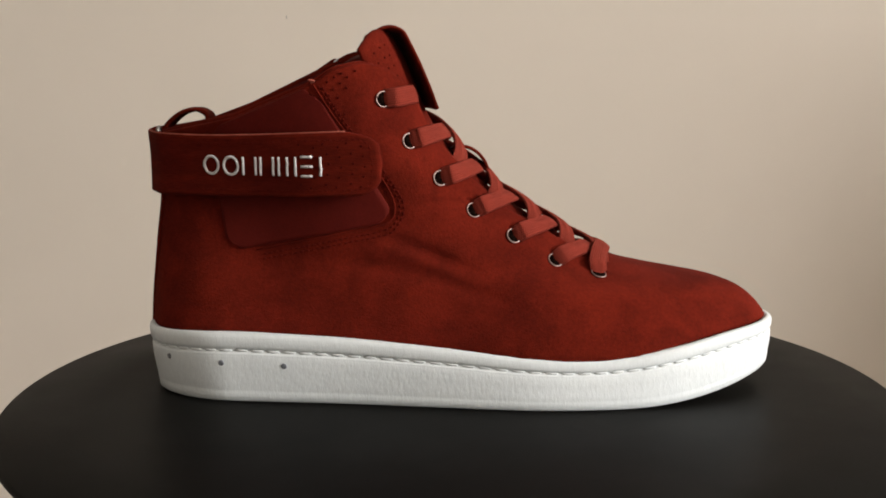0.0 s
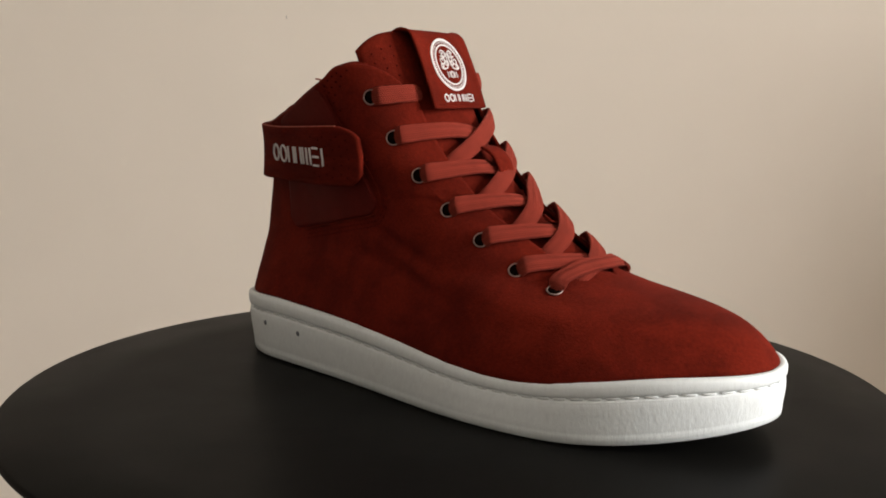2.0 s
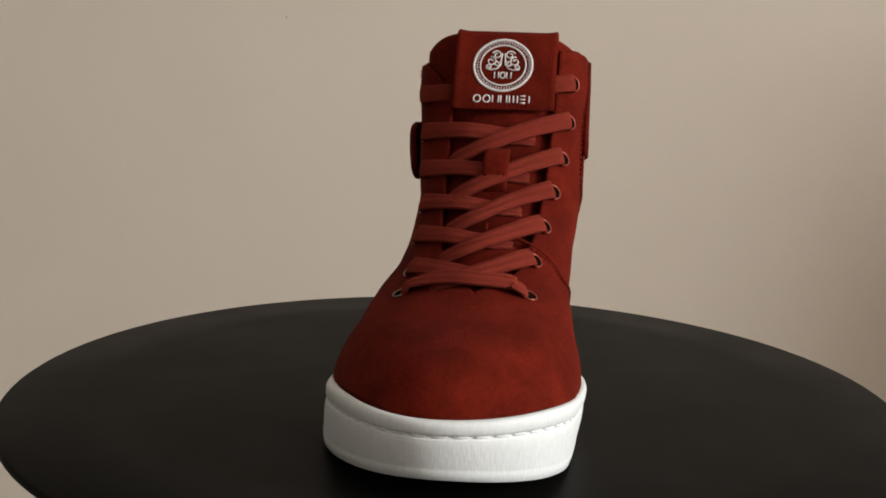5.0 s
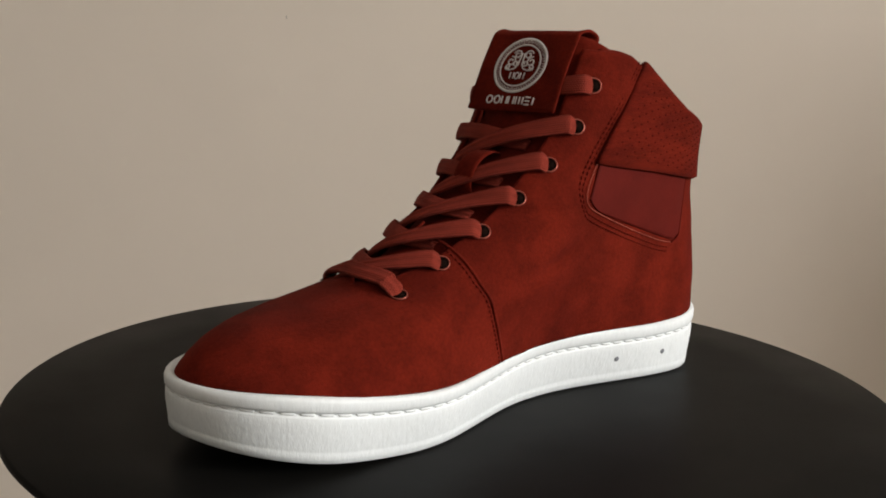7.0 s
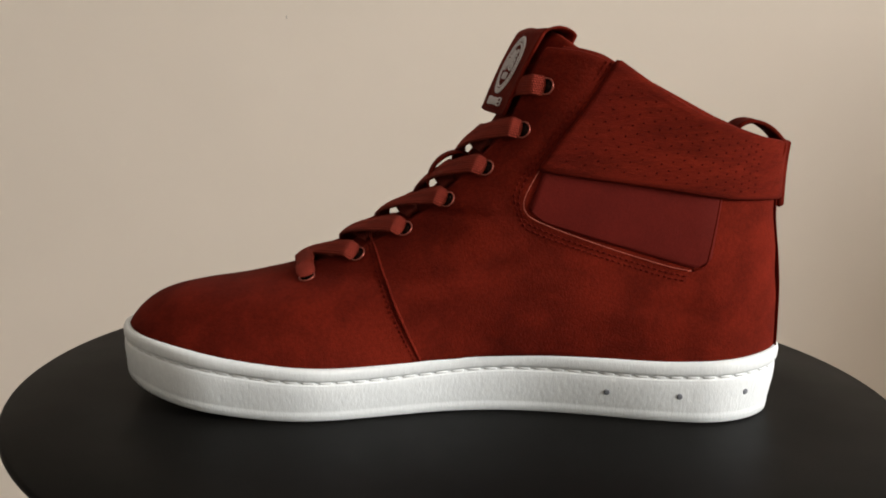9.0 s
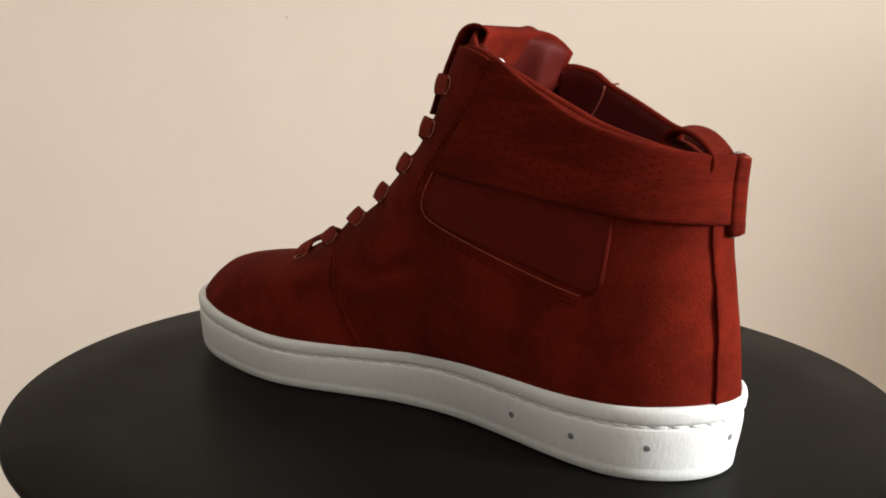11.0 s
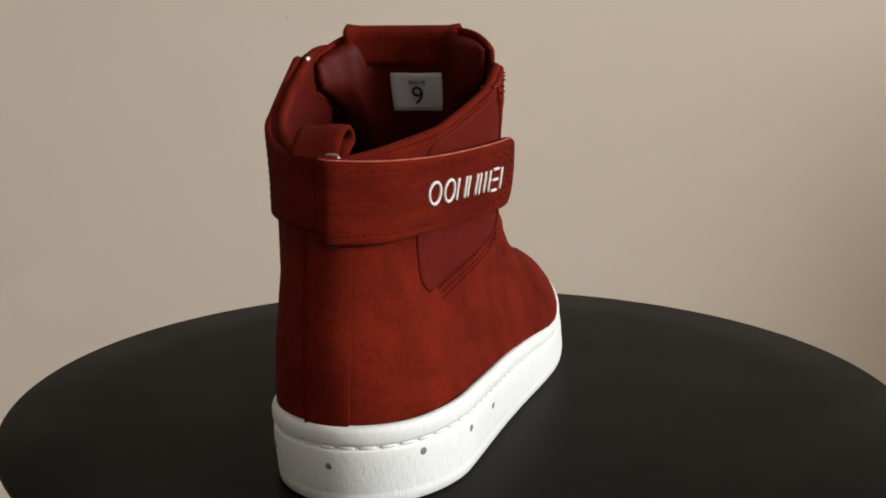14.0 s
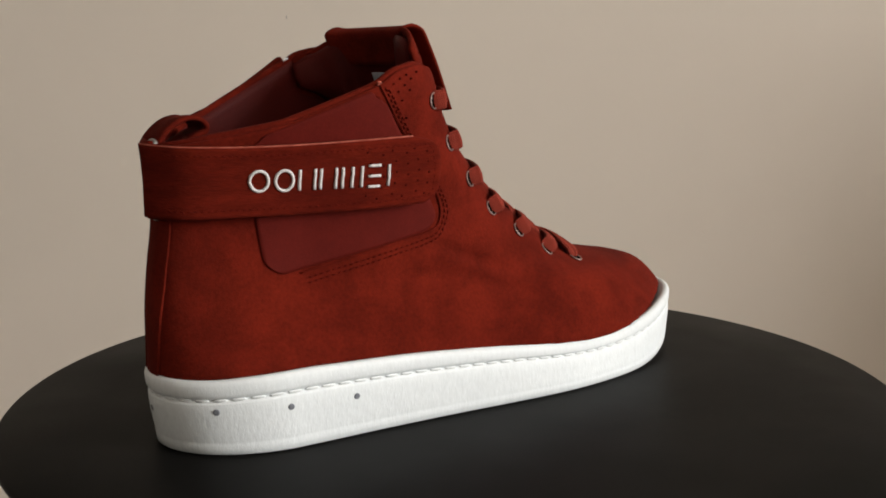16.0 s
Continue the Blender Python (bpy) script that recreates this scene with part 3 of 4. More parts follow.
def build_upper(root):
    us = np.concatenate([np.linspace(0, 0.03, 7)[:-1], np.linspace(0.03, 0.97, 170), np.linspace(0.97, 1, 7)[1:]])
    tops = np.array([top_of(u) for u in us])
    base = np.concatenate([np.linspace(16, 55, 30), np.linspace(56, 70, 24)])
    P = np.zeros((len(us), len(base) + 42, 3))
    N = np.zeros_like(P)
    for i, u in enumerate(us):
        zz = np.concatenate([base, np.linspace(70, tops[i], 43)[1:]])
        for j, z in enumerate(zz):
            q = throat_q(z, -1) * (1 - u) + throat_q(z, 1) * u
            q = min(max(q, 1e-4), 2 - 1e-4)
            x_here = float(ring_point(z, q)[0])
            lip = float(SOLE_TOP_L(x_here) if q <= 1 else SOLE_TOP_M(x_here)) - 0.5
            p, n = at(q, z, 1.5 - min(6.5, max(0, lip - z) * 1.3))
            fade = min(1, min(u, 1 - u) / 0.04) if THROAT(z) > 0.05 else 1
            d = crease(p, q, z) * fade
            P[i, j], N[i, j] = p + n * d, n
    closed = int(np.sum(np.array([float(THROAT(z)) for z in base]) <= 0.05))
    for j in range(closed):
        m = (P[0, j] + P[-1, j]) / 2
        k = N[0, j] + N[-1, j]
        P[0, j] = P[-1, j] = m
        N[0, j] = N[-1, j] = k / np.linalg.norm(k)
    bm = bmesh.new()
    add_sheet(bm, P, 1.9, N, bare=lambda a: a[0] in (0, len(us) - 1) and a[1] < closed)
    loose = [v for v in bm.verts if not v.link_faces]
    bmesh.ops.delete(bm, geom=loose, context="VERTS")
    bmesh.ops.remove_doubles(bm, verts=bm.verts, dist=0.02)
    upper = part("upper", bm, SUEDE, root, "rust red suede upper with soft creases")
    return upper


def strip_on(q0, q1, zlo, zhi, nu, nv, off, widen=0.0):
    """A grid over the upper: q and z limits as functions of the shares along and across."""
    P, N = np.zeros((nu, nv, 3)), np.zeros((nu, nv, 3))
    for i in range(nu):
        a = i / (nu - 1)
        for j in range(nv):
            b = j / (nv - 1)
            z = zlo(a) * (1 - b) + zhi(a) * b
            q = q0(b, z) * (1 - a) + q1(b, z) * a
            P[i, j], N[i, j] = at(q, z, off(a, b) if callable(off) else off)
    return P, N


def quad_on(side, corners, nu, nv, off, soft=3.0):
    """A panel over the side between four (x, z) corners: low rear, low front, high front, high rear."""
    P, N = np.zeros((nu, nv, 3)), np.zeros((nu, nv, 3))
    (ax, az), (bx, bz), (cx, cz), (dx, dz) = corners
    for i in range(nu):
        a = i / (nu - 1)
        for j in range(nv):
            b = j / (nv - 1)
            # rounded corners
            ra = max(0, abs(2 * a - 1) - 0.86) / 0.14
            rb = max(0, abs(2 * b - 1) - 0.82) / 0.18
            x = (ax * (1 - a) + bx * a) * (1 - b) + (dx * (1 - a) + cx * a) * b
            z = (az * (1 - a) + bz * a) * (1 - b) + (dz * (1 - a) + cz * a) * b
            z += (1 if b < 0.5 else -1) * soft * ra ** 2 * abs(2 * b - 1)
            x += (1 if a < 0.5 else -1) * soft * rb ** 2 * abs(2 * a - 1)
            P[i, j], N[i, j] = on(x, z, side, off)
    return P, N


def rim_of(P):
    return list(P[:, 0]) + list(P[-1, 1:]) + list(P[-2::-1, -1]) + list(P[0, -2:0:-1])


def dashes(bm, pts, pitch, length, r):
    path = np.array(pts)
    arc = np.concatenate([[0], np.cumsum(np.linalg.norm(np.diff(path, axis=0), axis=1))])
    a = 0.0
    while a + length < arc[-1]:
        add_tube(bm, [np.array([np.interp(a + length * t, arc, path[:, i]) for i in range(3)]) for t in (0, 0.5, 1)], (r * 0.6, r, r * 0.6), 5)
        a += pitch


def dots(bm, pts):
    """Small punched holes as solid plugs, their shade put into a dark colour: (point, normal, radius)."""
    for c, n, r in pts:
        t = np.cross(n, (0.1, 0.2, 0.97))
        t /= np.linalg.norm(t)
        w = np.cross(n, t)
        a = [bm.verts.new(c + n * 0.22 + r * (t * math.cos(k) + w * math.sin(k))) for k in np.linspace(0, 2 * math.pi, 7)[:-1]]
        b = [bm.verts.new(c - n * 0.5 + r * (t * math.cos(k) + w * math.sin(k))) for k in np.linspace(0, 2 * math.pi, 7)[:-1]]
        bm.faces.new(a)
        bm.faces.new(b[::-1])
        for k in range(6):
            bm.faces.new((a[k], a[(k + 1) % 6], b[(k + 1) % 6], b[k]))


def build_panels(root, upper):
    # smooth leather windows under the strap
    P, N = quad_on(-1, ((44, 66), (120, 80.5), (88, 139.5), (38, 122)), 46, 40, 2.25)
    lat = part("leather_panel", sheet(P, 1.2, N), LEATHER, root, "smooth dark red leather panel at the ankle")
    front = [(86.5, 141), (92, 132), (98, 123), (108, 110), (117, 97), (120.5, 88), (119, 81.5), (112, 78.5), (100, 76), (78, 71), (58, 66.5)]
    part("panel_edge", tube(curve_on(front, -1, 2.0, 70), 0.35, 6), SUEDE, lat)
    bm = bmesh.new()
    for d in (2.6, 4.6):
        dashes(bm, curve_on([(x + d * 0.9, z - d * 0.35) if z > 84 else (x + d * 0.3, z - d) for x, z in front], -1, 1.75, 90), 2.6, 1.7, 0.3)
    tagged(part("panel_stitching", bm, RED_THREAD, lat, "dark red double stitching"), kind="stuff")

    P, N = quad_on(1, ((45, 67), (123, 88), (116, 114), (42, 104)), 46, 26, 2.25)
    med = part("leather_panel", sheet(P, 1.2, N), LEATHER, root, "smooth dark red leather panel at the ankle")
    edge = [(90, 152), (96, 142), (102, 132), (111, 119), (119, 108), (124.5, 97), (124, 91), (118, 87), (100, 80.5), (80, 74), (63, 69), (53, 67)]
    part("panel_edge", tube(curve_on(edge, 1, 2.3, 80), 0.16, 6), RAW_EDGE, med, "pale raw cut leather edge")
    part("rear_panel_edge", tube(curve_on([(52, 67), (47, 69.5), (45.5, 76), (44, 88), (43, 99)], 1, 2.1, 30), 0.4, 6), RED_THREAD, med)
    bm = bmesh.new()
    for d in (2.6, 4.6):
        dashes(bm, curve_on([(x + d * 0.9, z + d * 0.2) if z > 94 else (x + d * 0.25, z - d) for x, z in edge], 1, 1.75, 100), 2.6, 1.7, 0.3)
    tagged(part("panel_stitching", bm, RED_THREAD, med, "dark red double stitching"), kind="stuff")
    bm = bmesh.new()
    dots(bm, [(*on(x, z, -1, 1.7), 0.4) for x, z in ((90, 139), (92.5, 141.5), (95, 138.5), (95.5, 143.5), (98, 141), (98.5, 145), (101, 143.5), (93, 136), (97, 135),
                                                     (100.5, 139), (104, 146), (95.5, 131.5), (99.5, 128))])
    tagged(part("perforation_shade", bm, PUNCH, upper), kind="stuff")
    # seam between vamp and quarter on the medial side, heel strip
    part("vamp_seam", tube(curve_on([(192, 81), (186, 72), (181, 60), (174, 43), (166, 25)], 1, 1.35, 40), 0.75, 6), SUEDE, upper)
    bm = bmesh.new()
    dashes(bm, curve_on([(194.5, 81), (188.5, 72), (183.5, 60), (176.5, 43), (168.5, 25)], 1, 1.6, 40), 2.4, 1.6, 0.25)
    tagged(part("vamp_stitching", bm, RED_THREAD, upper), kind="stuff")
    P, N = strip_on(lambda b, z: q_of_y(0.5, z, False), lambda b, z: q_of_y(15, z, False), lambda a: 24, lambda a: 108, 14, 40, 2.4)
    hs = part("heel_strip", sheet(P, 1.2, N), SUEDE, root, "suede strip over the heel seam")
    part("heel_strip_seam", tube(list(P[0]), 0.12, 6), SUEDE, hs)
    part("heel_strip_seam", tube(list(P[-1]), 0.5, 6), RED_THREAD, hs)


def plain_word(face, width, height, r, parent, slots="oonnwei"):
    """A mark as plain shapes: ovals (o), double (n), triple (w), level (e) and single strokes (i)."""
    share = {"o": 1.05, "n": 0.92, "e": 0.8, "w": 1.2, "i": 0.6}
    step = width / sum(share[k] for k in slots)
    u = 0.0
    for k in slots:
        full = share[k] * step
        w = full * 0.72
        c = u + full / 2
        u += full
        strokes = []
        if k == "o":
            strokes = [([(c + w / 2 * math.cos(t), height / 2 + height / 2 * math.sin(t)) for t in np.linspace(0, 2 * math.pi, 25)[:-1]], True)]
        elif k == "n":
            strokes = [([(c + e * w / 2, 0), (c + e * w / 2, height)], False) for e in (-1, 1)]
        elif k == "e":
            strokes = [([(c - w / 2, height * e), (c + w / 2, height * e)], False) for e in (0, 0.5, 1)]
        elif k == "w":
            strokes = [([(c + e * w / 2, 0), (c + e * w / 2, height)], False) for e in (-1, 0, 1)]
        else:
            strokes = [([(c, 0), (c, height)], False)]
        bm = bmesh.new()
        for line, closed in strokes:
            pts = []
            for (a0, b0), (a1, b1) in zip(line, line[1:] + line[:1] if closed else line[1:]):
                n = max(2, int(math.hypot(a1 - a0, b1 - b0) / 1.2))
                pts += [face(a0 + (a1 - a0) * i / n, b0 + (b1 - b0) * i / n, r * 0.35) for i in range(n)]
            if not closed:
                pts.append(face(*line[-1], r * 0.35))
            add_tube(bm, pts, r, 6, closed)
        part("white_shape", bm, EMBROIDERY, parent)


def build_strap(root):
    zlo = smooth_curve((0, 0.12, 0.3, 0.55, 1), (108.5, 106.5, 103.5, 98, 95.5), 0.03, 0, 1)
    def zhi(a):
        q = q_of_x(92, 140, 1) * (1 - a) + q_of_y(4, 122, False) * a
        x = float(ring_point(135 - 13 * a, q)[0])
        return float(np.interp(x, (5, 14, 23, 49, 92), (120.5, 121, 123, 132, 152.5)))
    def start(b, z):
        return q_of_x(np.interp(z, (94, 108, 119, 132, 152), (124, 119.5, 111.5, 102.5, 90.5)), z, 1)
    def heel_in(b, z):
        return q_of_y(4, z, False)
    P, N = strip_on(start, heel_in, zlo, zhi, 70, 18, lambda a, b: 3.0 + 1.3 * min(1, a * 2.5) + 0.9 * (1 - b) * (1 - a))
    strap = part("ankle_strap", sheet(P, 2.6, N), STRAP_SUEDE, root, "rust red perforated suede ankle strap")
    part("strap_edge", tube(list(P[:, -1] - N[:, -1] * 0.9), 0.45, 6), RAW_EDGE, strap)
    part("strap_edge", tube(list(P[:56, 0] - N[:56, 0] * 0.5), 0.22, 6), RAW_EDGE, strap, "pale cut lower edge of the strap")
    bm = bmesh.new()
    holes = []
    for i in range(4, 46, 2):
        for j in range(2, 16, 2):
            k = min(15, j + (i // 2) % 2)
            holes.append((P[i, k] + 0, N[i, k], 0.34))
    dots(bm, holes)
    tagged(part("perforation_shade", bm, PUNCH, strap), kind="stuff")
    # folded flap on the lateral side
    def tip(b, z):
        return q_of_x(np.interp(b, (0, 0.08, 0.2, 0.5, 0.8, 0.93, 1), (107, 111.5, 114, 114.5, 112.5, 108, 100)), z, -1)
    def heel_out(b, z):
        return q_of_y(9.5, z, False)
    lo = smooth_curve((0, 0.3, 1), (92, 91.5, 94), 0.05, 0, 1)
    hi = smooth_curve((0, 0.15, 0.5, 1), (120.5, 119.5, 119.5, 121.2), 0.05, 0, 1)
    P, N = strip_on(heel_out, tip, lo, hi, 90, 20, lambda a, b: 7.0 - 0.3 * min(1, a * 2) - 1.4 * math.exp(-((a - 0.15) / 0.09) ** 2) + 0.7 * max(0, a - 0.6) + 1.3 * (1 - b) * min(1, a * 3) - 1.5 * max(0, 1 - a * 22))
    flap = part("strap_flap", sheet(P, 3.2, N), STRAP_SUEDE, root, "folded suede strap flap with a rounded tip")
    part("flap_edge", tube(list(P[2:, -1] - N[2:, -1] * 0.7 + np.array((0, 0, 0.25))), 0.38, 6), RAW_EDGE, flap, "worn pale edge of the flap")
    bm = bmesh.new()
    inner = [tuple(p) for p in (list(P[3:-3, 2] + N[3:-3, 2] * 0.02) + list(P[-3, 3:-3]) + list(P[-4:2:-1, -3]))]
    dashes(bm, inner, 2.6, 1.7, 0.2)
    tagged(part("flap_stitching", bm, RED_THREAD, flap, "dark red stitching round the flap"), kind="stuff")
    bm = bmesh.new()
    dots(bm, [(P[i, j], N[i, j], 0.42) for i in range(70, 86, 3) for j in range(3 + (i // 3) % 2, 17, 3)])
    tagged(part("perforation_shade", bm, PUNCH, flap), kind="stuff")
    # white letter-sized plain shapes on the flap
    def flap_face(x, z, h):
        bfrac = min(max((z - 93) / (119.5 - 93) * 19, 0), 18.999)
        a = np.interp(x, P[40:, int(bfrac + 0.5), 0], np.arange(40, 90))
        i0, j0 = min(int(a), 88), int(bfrac)
        fa, fb = a - i0, bfrac - j0
        pt = (P[i0, j0] * (1 - fa) + P[i0 + 1, j0] * fa) * (1 - fb) + (P[i0, j0 + 1] * (1 - fa) + P[i0 + 1, j0 + 1] * fa) * fb
        return pt + N[i0, j0] * h
    plain_word(lambda u, v, h: flap_face(34.6 + u, 102.8 + v - u * 0.012, h), 57.0, 8.0, 0.62, flap)
    # steel loop through which the strap is folded
    pts = []
    p0, n0 = at(q_of_y(5.6, 106, False), 106, 2.4)
    t0 = np.array((n0[1], -n0[0], 0))
    t0 /= np.linalg.norm(t0)
    for a in np.linspace(0, 2 * math.pi, 41)[:-1]:
        c, s = math.cos(a), math.sin(a)
        pts.append(p0 + t0 * 2.6 * np.sign(c) * abs(c) ** 0.5 + np.array((0, 0, 1)) * 14.8 * np.sign(s) * abs(s) ** 0.35)
    part("strap_ring", tube(pts, 1.15, 8, True), STEEL, root, "rectangular nickel ring holding the strap")


def build_lining(root):
    us = np.linspace(0.0, 1, 110)
    P, N = np.zeros((110, 26, 3)), np.zeros((110, 26, 3))
    for i, u in enumerate(us):
        zt = 125.0
        for _ in range(30):
            q = q_of_x(112, zt, -1) * (1 - u) + q_of_x(112, zt, 1) * u
            x = float(ring_point(zt, q)[0])
            zt = 0.6 * zt + 0.4 * float(TOP_L(x) if q <= 1 else TOP_M(x))
        for j in range(26):
            z = 34 + (zt - 0.3 - 34) * (j / 25)
            q = q_of_x(112, z, -1) * (1 - u) + q_of_x(112, z, 1) * u
            P[i, j], N[i, j] = at(q, z, -0.6 - 0.5 * math.sin(math.pi * j / 25))
    bm = sheet(P, 3.4, N)
    part("lining", bm, LINING, root, "padded dark red leather lining")
    edge = [P[i, -1] + N[i, -1] * -1.2 + np.array((0, 0, 0.3)) for i in range(110)]
    part("collar_binding", tube(edge, 2.0, 8), SUEDE, root, "rounded suede collar edge")
    bm = bmesh.new()
    pts = ring(40, np.linspace(0, 2, 80)[:-1])
    c = pts.mean(0)
    pts = c + (pts - c) * 0.93
    low = [bm.verts.new(p + np.array((0, 0, -8))) for p in pts]
    up = [bm.verts.new(p) for p in pts]
    bm.faces.new(up)
    bm.faces.new(low[::-1])
    for k in range(len(up)):
        bm.faces.new((up[k], low[k], low[(k + 1) % len(up)], up[(k + 1) % len(up)]))
    part("insole", bm, LINING, root, "dark red insole")


def tongue_point(i, z, off):
    """i from -1 (lateral) to 1 (medial) across the tongue."""
    w = float(np.interp(z, (56, 62, 80, 110, 128, 142, 170), (8, 19, 25, 28, 32, 40, 40)))
    y = 6 + i * w
    q = q_of_y_fine(y, z)
    return at(q, z, off)


def q_of_y_fine(y, z):
    side = -1 if y < 6 else 1
    p = ring_side(z, QQ[:300], side)
    d = np.abs(p[:, 1] - mid(p[:, 0], z))
    w = abs(y - 6)
    i = int(np.argmax(d >= w)) if d.max() >= w else int(np.argmax(d))
    s = QQ[i]
    if 0 < i and d[i] > d[i - 1]:
        s = QQ[i - 1] + (QQ[i] - QQ[i - 1]) * min(1, max(0, (w - d[i - 1]) / (d[i] - d[i - 1])))
    s = max(s, 1e-3)
    return s if side < 0 else 2 - s


def build_tongue(root):
    nu, nv = 41, 50
    P, N = np.zeros((nu, nv, 3)), np.zeros((nu, nv, 3))
    for i in range(nu):
        a = -1 + 2 * i / (nu - 1)
        zt = 165.5 - (10 * abs(a) ** 6 if a < 0 else 17 * abs(a) ** 4)
        for j in range(nv):
            z = 57 + (zt - 57) * j / (nv - 1)
            sunk = float(np.interp(z, (60, 70, 112, 130, 145), (1.4, 2.0, 2.2, 1.5, 1.2)))
            P[i, j], N[i, j] = tongue_point(a, z, -sunk - 1.4 * abs(a) ** 2 + (2.2 if a < 0 else 0.0) * a * a * min(1, max(0, (z - 138) / 14)))
    # a padded body, thinner at its edges
    bm = bmesh.new()
    add_sheet(bm, P, 2.2, N)
    tongue = part("tongue", bm, SUEDE, root, "suede tongue")
    P2 = P - N * 2.3
    bm = bmesh.new()
    fat = np.ones((nu, nv, 1))
    for i in range(nu):
        e = abs(-1 + 2 * i / (nu - 1))
        swell = 0.75 + 0.85 * math.exp(-((e - 0.72) / 0.2) ** 2) - 0.5 * max(0, (e - 0.85) / 0.15) ** 2
        for j in range(nv):
            fat[i, j] = swell * (1 - 0.55 * max(0, (j - 40) / 9) ** 2)
    add_sheet(bm, P2[1:-1, 20:-1], 6.0, (N * fat)[1:-1, 20:-1])
    part("tongue_padding", bm, LINING, tongue, "smooth leather tongue lining")
    bm = bmesh.new()
    dots(bm, [(P[i, j], N[i, j], 0.42) for i in (2, 4, 6, 34, 36, 38) for j in range(34, 47, 2)])
    tagged(part("perforation_shade", bm, PUNCH, tongue), kind="stuff")

    # folded tag over the tongue's top
    FOLD = 34.0
    def flat(y, z):
        """The tag is stiffer than the tongue: it spans its curve and stands off at both sides."""
        p, n = at(q_of_y_fine(y, z), z, 1.6)
        c, m = at(q_of_y_fine(6.2, z), z, 1.6)
        w = 0.72
        x = p[0] * (1 - w) + (c[0] - 0.8) * w
        n = n * (1 - w) + m * w
        n = n / np.linalg.norm(n) + np.array((0, 0.13, 0))
        return np.array((x - (p[1] - 6) * 0.13, p[1], p[2])), n / np.linalg.norm(n)

    def tag_point(y, t):
        """t in millimetres along the tag from its lower front edge."""
        if t <= FOLD:
            z = 128.5 + t * 0.97
            return flat(y, z)
        p, n = flat(y, 128.5 + FOLD * 0.97)
        f = np.array((n[0], 0, 0)) / max(abs(n[0]), 1e-6)
        r = 5.6
        if t <= FOLD + math.pi * r:
            a = (t - FOLD) / r
            c = p - np.array((r, 0, 0))
            d = np.array((math.cos(a), 0, math.sin(a) * 0.42))
            return c + r * d, d / np.linalg.norm(d)
        back = t - FOLD - math.pi * r
        return p + np.array((-2 * r + back * 0.45, 0, -back * 0.89)), np.array((-0.9, 0, -0.4))
    ys = np.linspace(-16.5, 28.5, 24)
    ts = np.concatenate([np.linspace(0, FOLD, 22), np.linspace(FOLD, FOLD + math.pi * 5.6, 11)[1:], np.linspace(FOLD + math.pi * 5.6, FOLD + math.pi * 5.6 + 14, 8)[1:]])
    G, M = np.zeros((24, len(ts), 3)), np.zeros((24, len(ts), 3))
    for i, y in enumerate(ys):
        for j, t in enumerate(ts):
            edge_lift = 0.8 * max(0, abs(i / 11.5 - 1) - 0.8) / 0.2
            p, n = tag_point(y, t)
            G[i, j], M[i, j] = p + n * (1.0 + edge_lift), n
    tag = part("tongue_tag", sheet(G, 1.4, M), SUEDE, root, "rust red suede tag folded over the tongue")
    bm = bmesh.new()
    dashes(bm, list(G[1:-1, 1]), 2.0, 1.4, 0.25)
    tagged(part("tag_stitching", bm, RED_THREAD, tag), kind="stuff")

    def face(a, b, h=0.0):
        """A point of the tag's front, a to the viewer's right and b up, millimetres from the emblem's centre."""
        y, t = 5.0 + a, 20.6 + b * 0.92
        i, j = (y + 16.5) / 45 * 23, t / FOLD * 21
        i, j = min(max(i, 0), 22.999), min(max(j, 0), 20.999)
        i0, j0 = int(i), int(j)
        fi, fj = i - i0, j - j0
        p = (G[i0, j0] * (1 - fi) + G[i0 + 1, j0] * fi) * (1 - fj) + (G[i0, j0 + 1] * (1 - fi) + G[i0 + 1, j0 + 1] * fi) * fj
        return p + M[i0, j0] * h

    def flat_ring(r0, r1, n=56, h=0.35):
        bm = bmesh.new()
        R = []
        for r, hh in ((r0, 0.0), (r0, h), (r1, h), (r1, 0.0)):
            R.append([bm.verts.new(face(r * math.cos(a), r * math.sin(a), hh)) for a in np.linspace(0, 2 * math.pi, n + 1)[:-1]])
        for a, b in zip(R, R[1:]):
            for k in range(n):
                bm.faces.new((a[k], a[(k + 1) % n], b[(k + 1) % n], b[k]))
        return bm
    emblem = part("emblem", flat_ring(12.5, 13.6), EMBROIDERY, tag, "round white embroidered emblem")
    part("inner_ring", flat_ring(9.9, 10.6), EMBROIDERY, emblem)
    bm = bmesh.new()
    for k in range(60):
        a = 2 * math.pi * k / 60
        r0, r1 = (11.0, 12.3) if k % 2 else (11.3, 12.6)
        add_tube(bm, [face(r * math.cos(a), r * math.sin(a), 0.12) for r in (r0, r1)], 0.24, 5)
    part("key_pattern", bm, EMBROIDERY, emblem)
    # two scrolled lobes, as plain curls
    bm = bmesh.new()
    for sgn in (-1, 1):
        for cx, cy, r, turn in ((3.0, 5.2, 2.3, 0.3), (5.4, 1.9, 2.4, 1.4), (2.6, 1.0, 1.7, 2.4), (6.2, -0.8, 1.5, 4.0)):
            pts = []
            for k in range(20):
                a = turn + k * 0.42
                rr = r * (1 - k / 26)
                pts.append(face(sgn * (cx + rr * math.cos(a)), cy + rr * math.sin(a), 0.2))
            add_tube(bm, pts, [0.38] * 20, 5)
        pts = [face(sgn * a, b, 0.2) for a, b in ((0.6, 6.0), (0.9, 3.0), (1.0, 0.4), (2.4, -1.6), (5.0, -2.4), (7.6, -1.6))]
        add_tube(bm, pts, 0.38, 5)
    tagged(part("scrolls", bm, EMBROIDERY, emblem), kind="stuff")

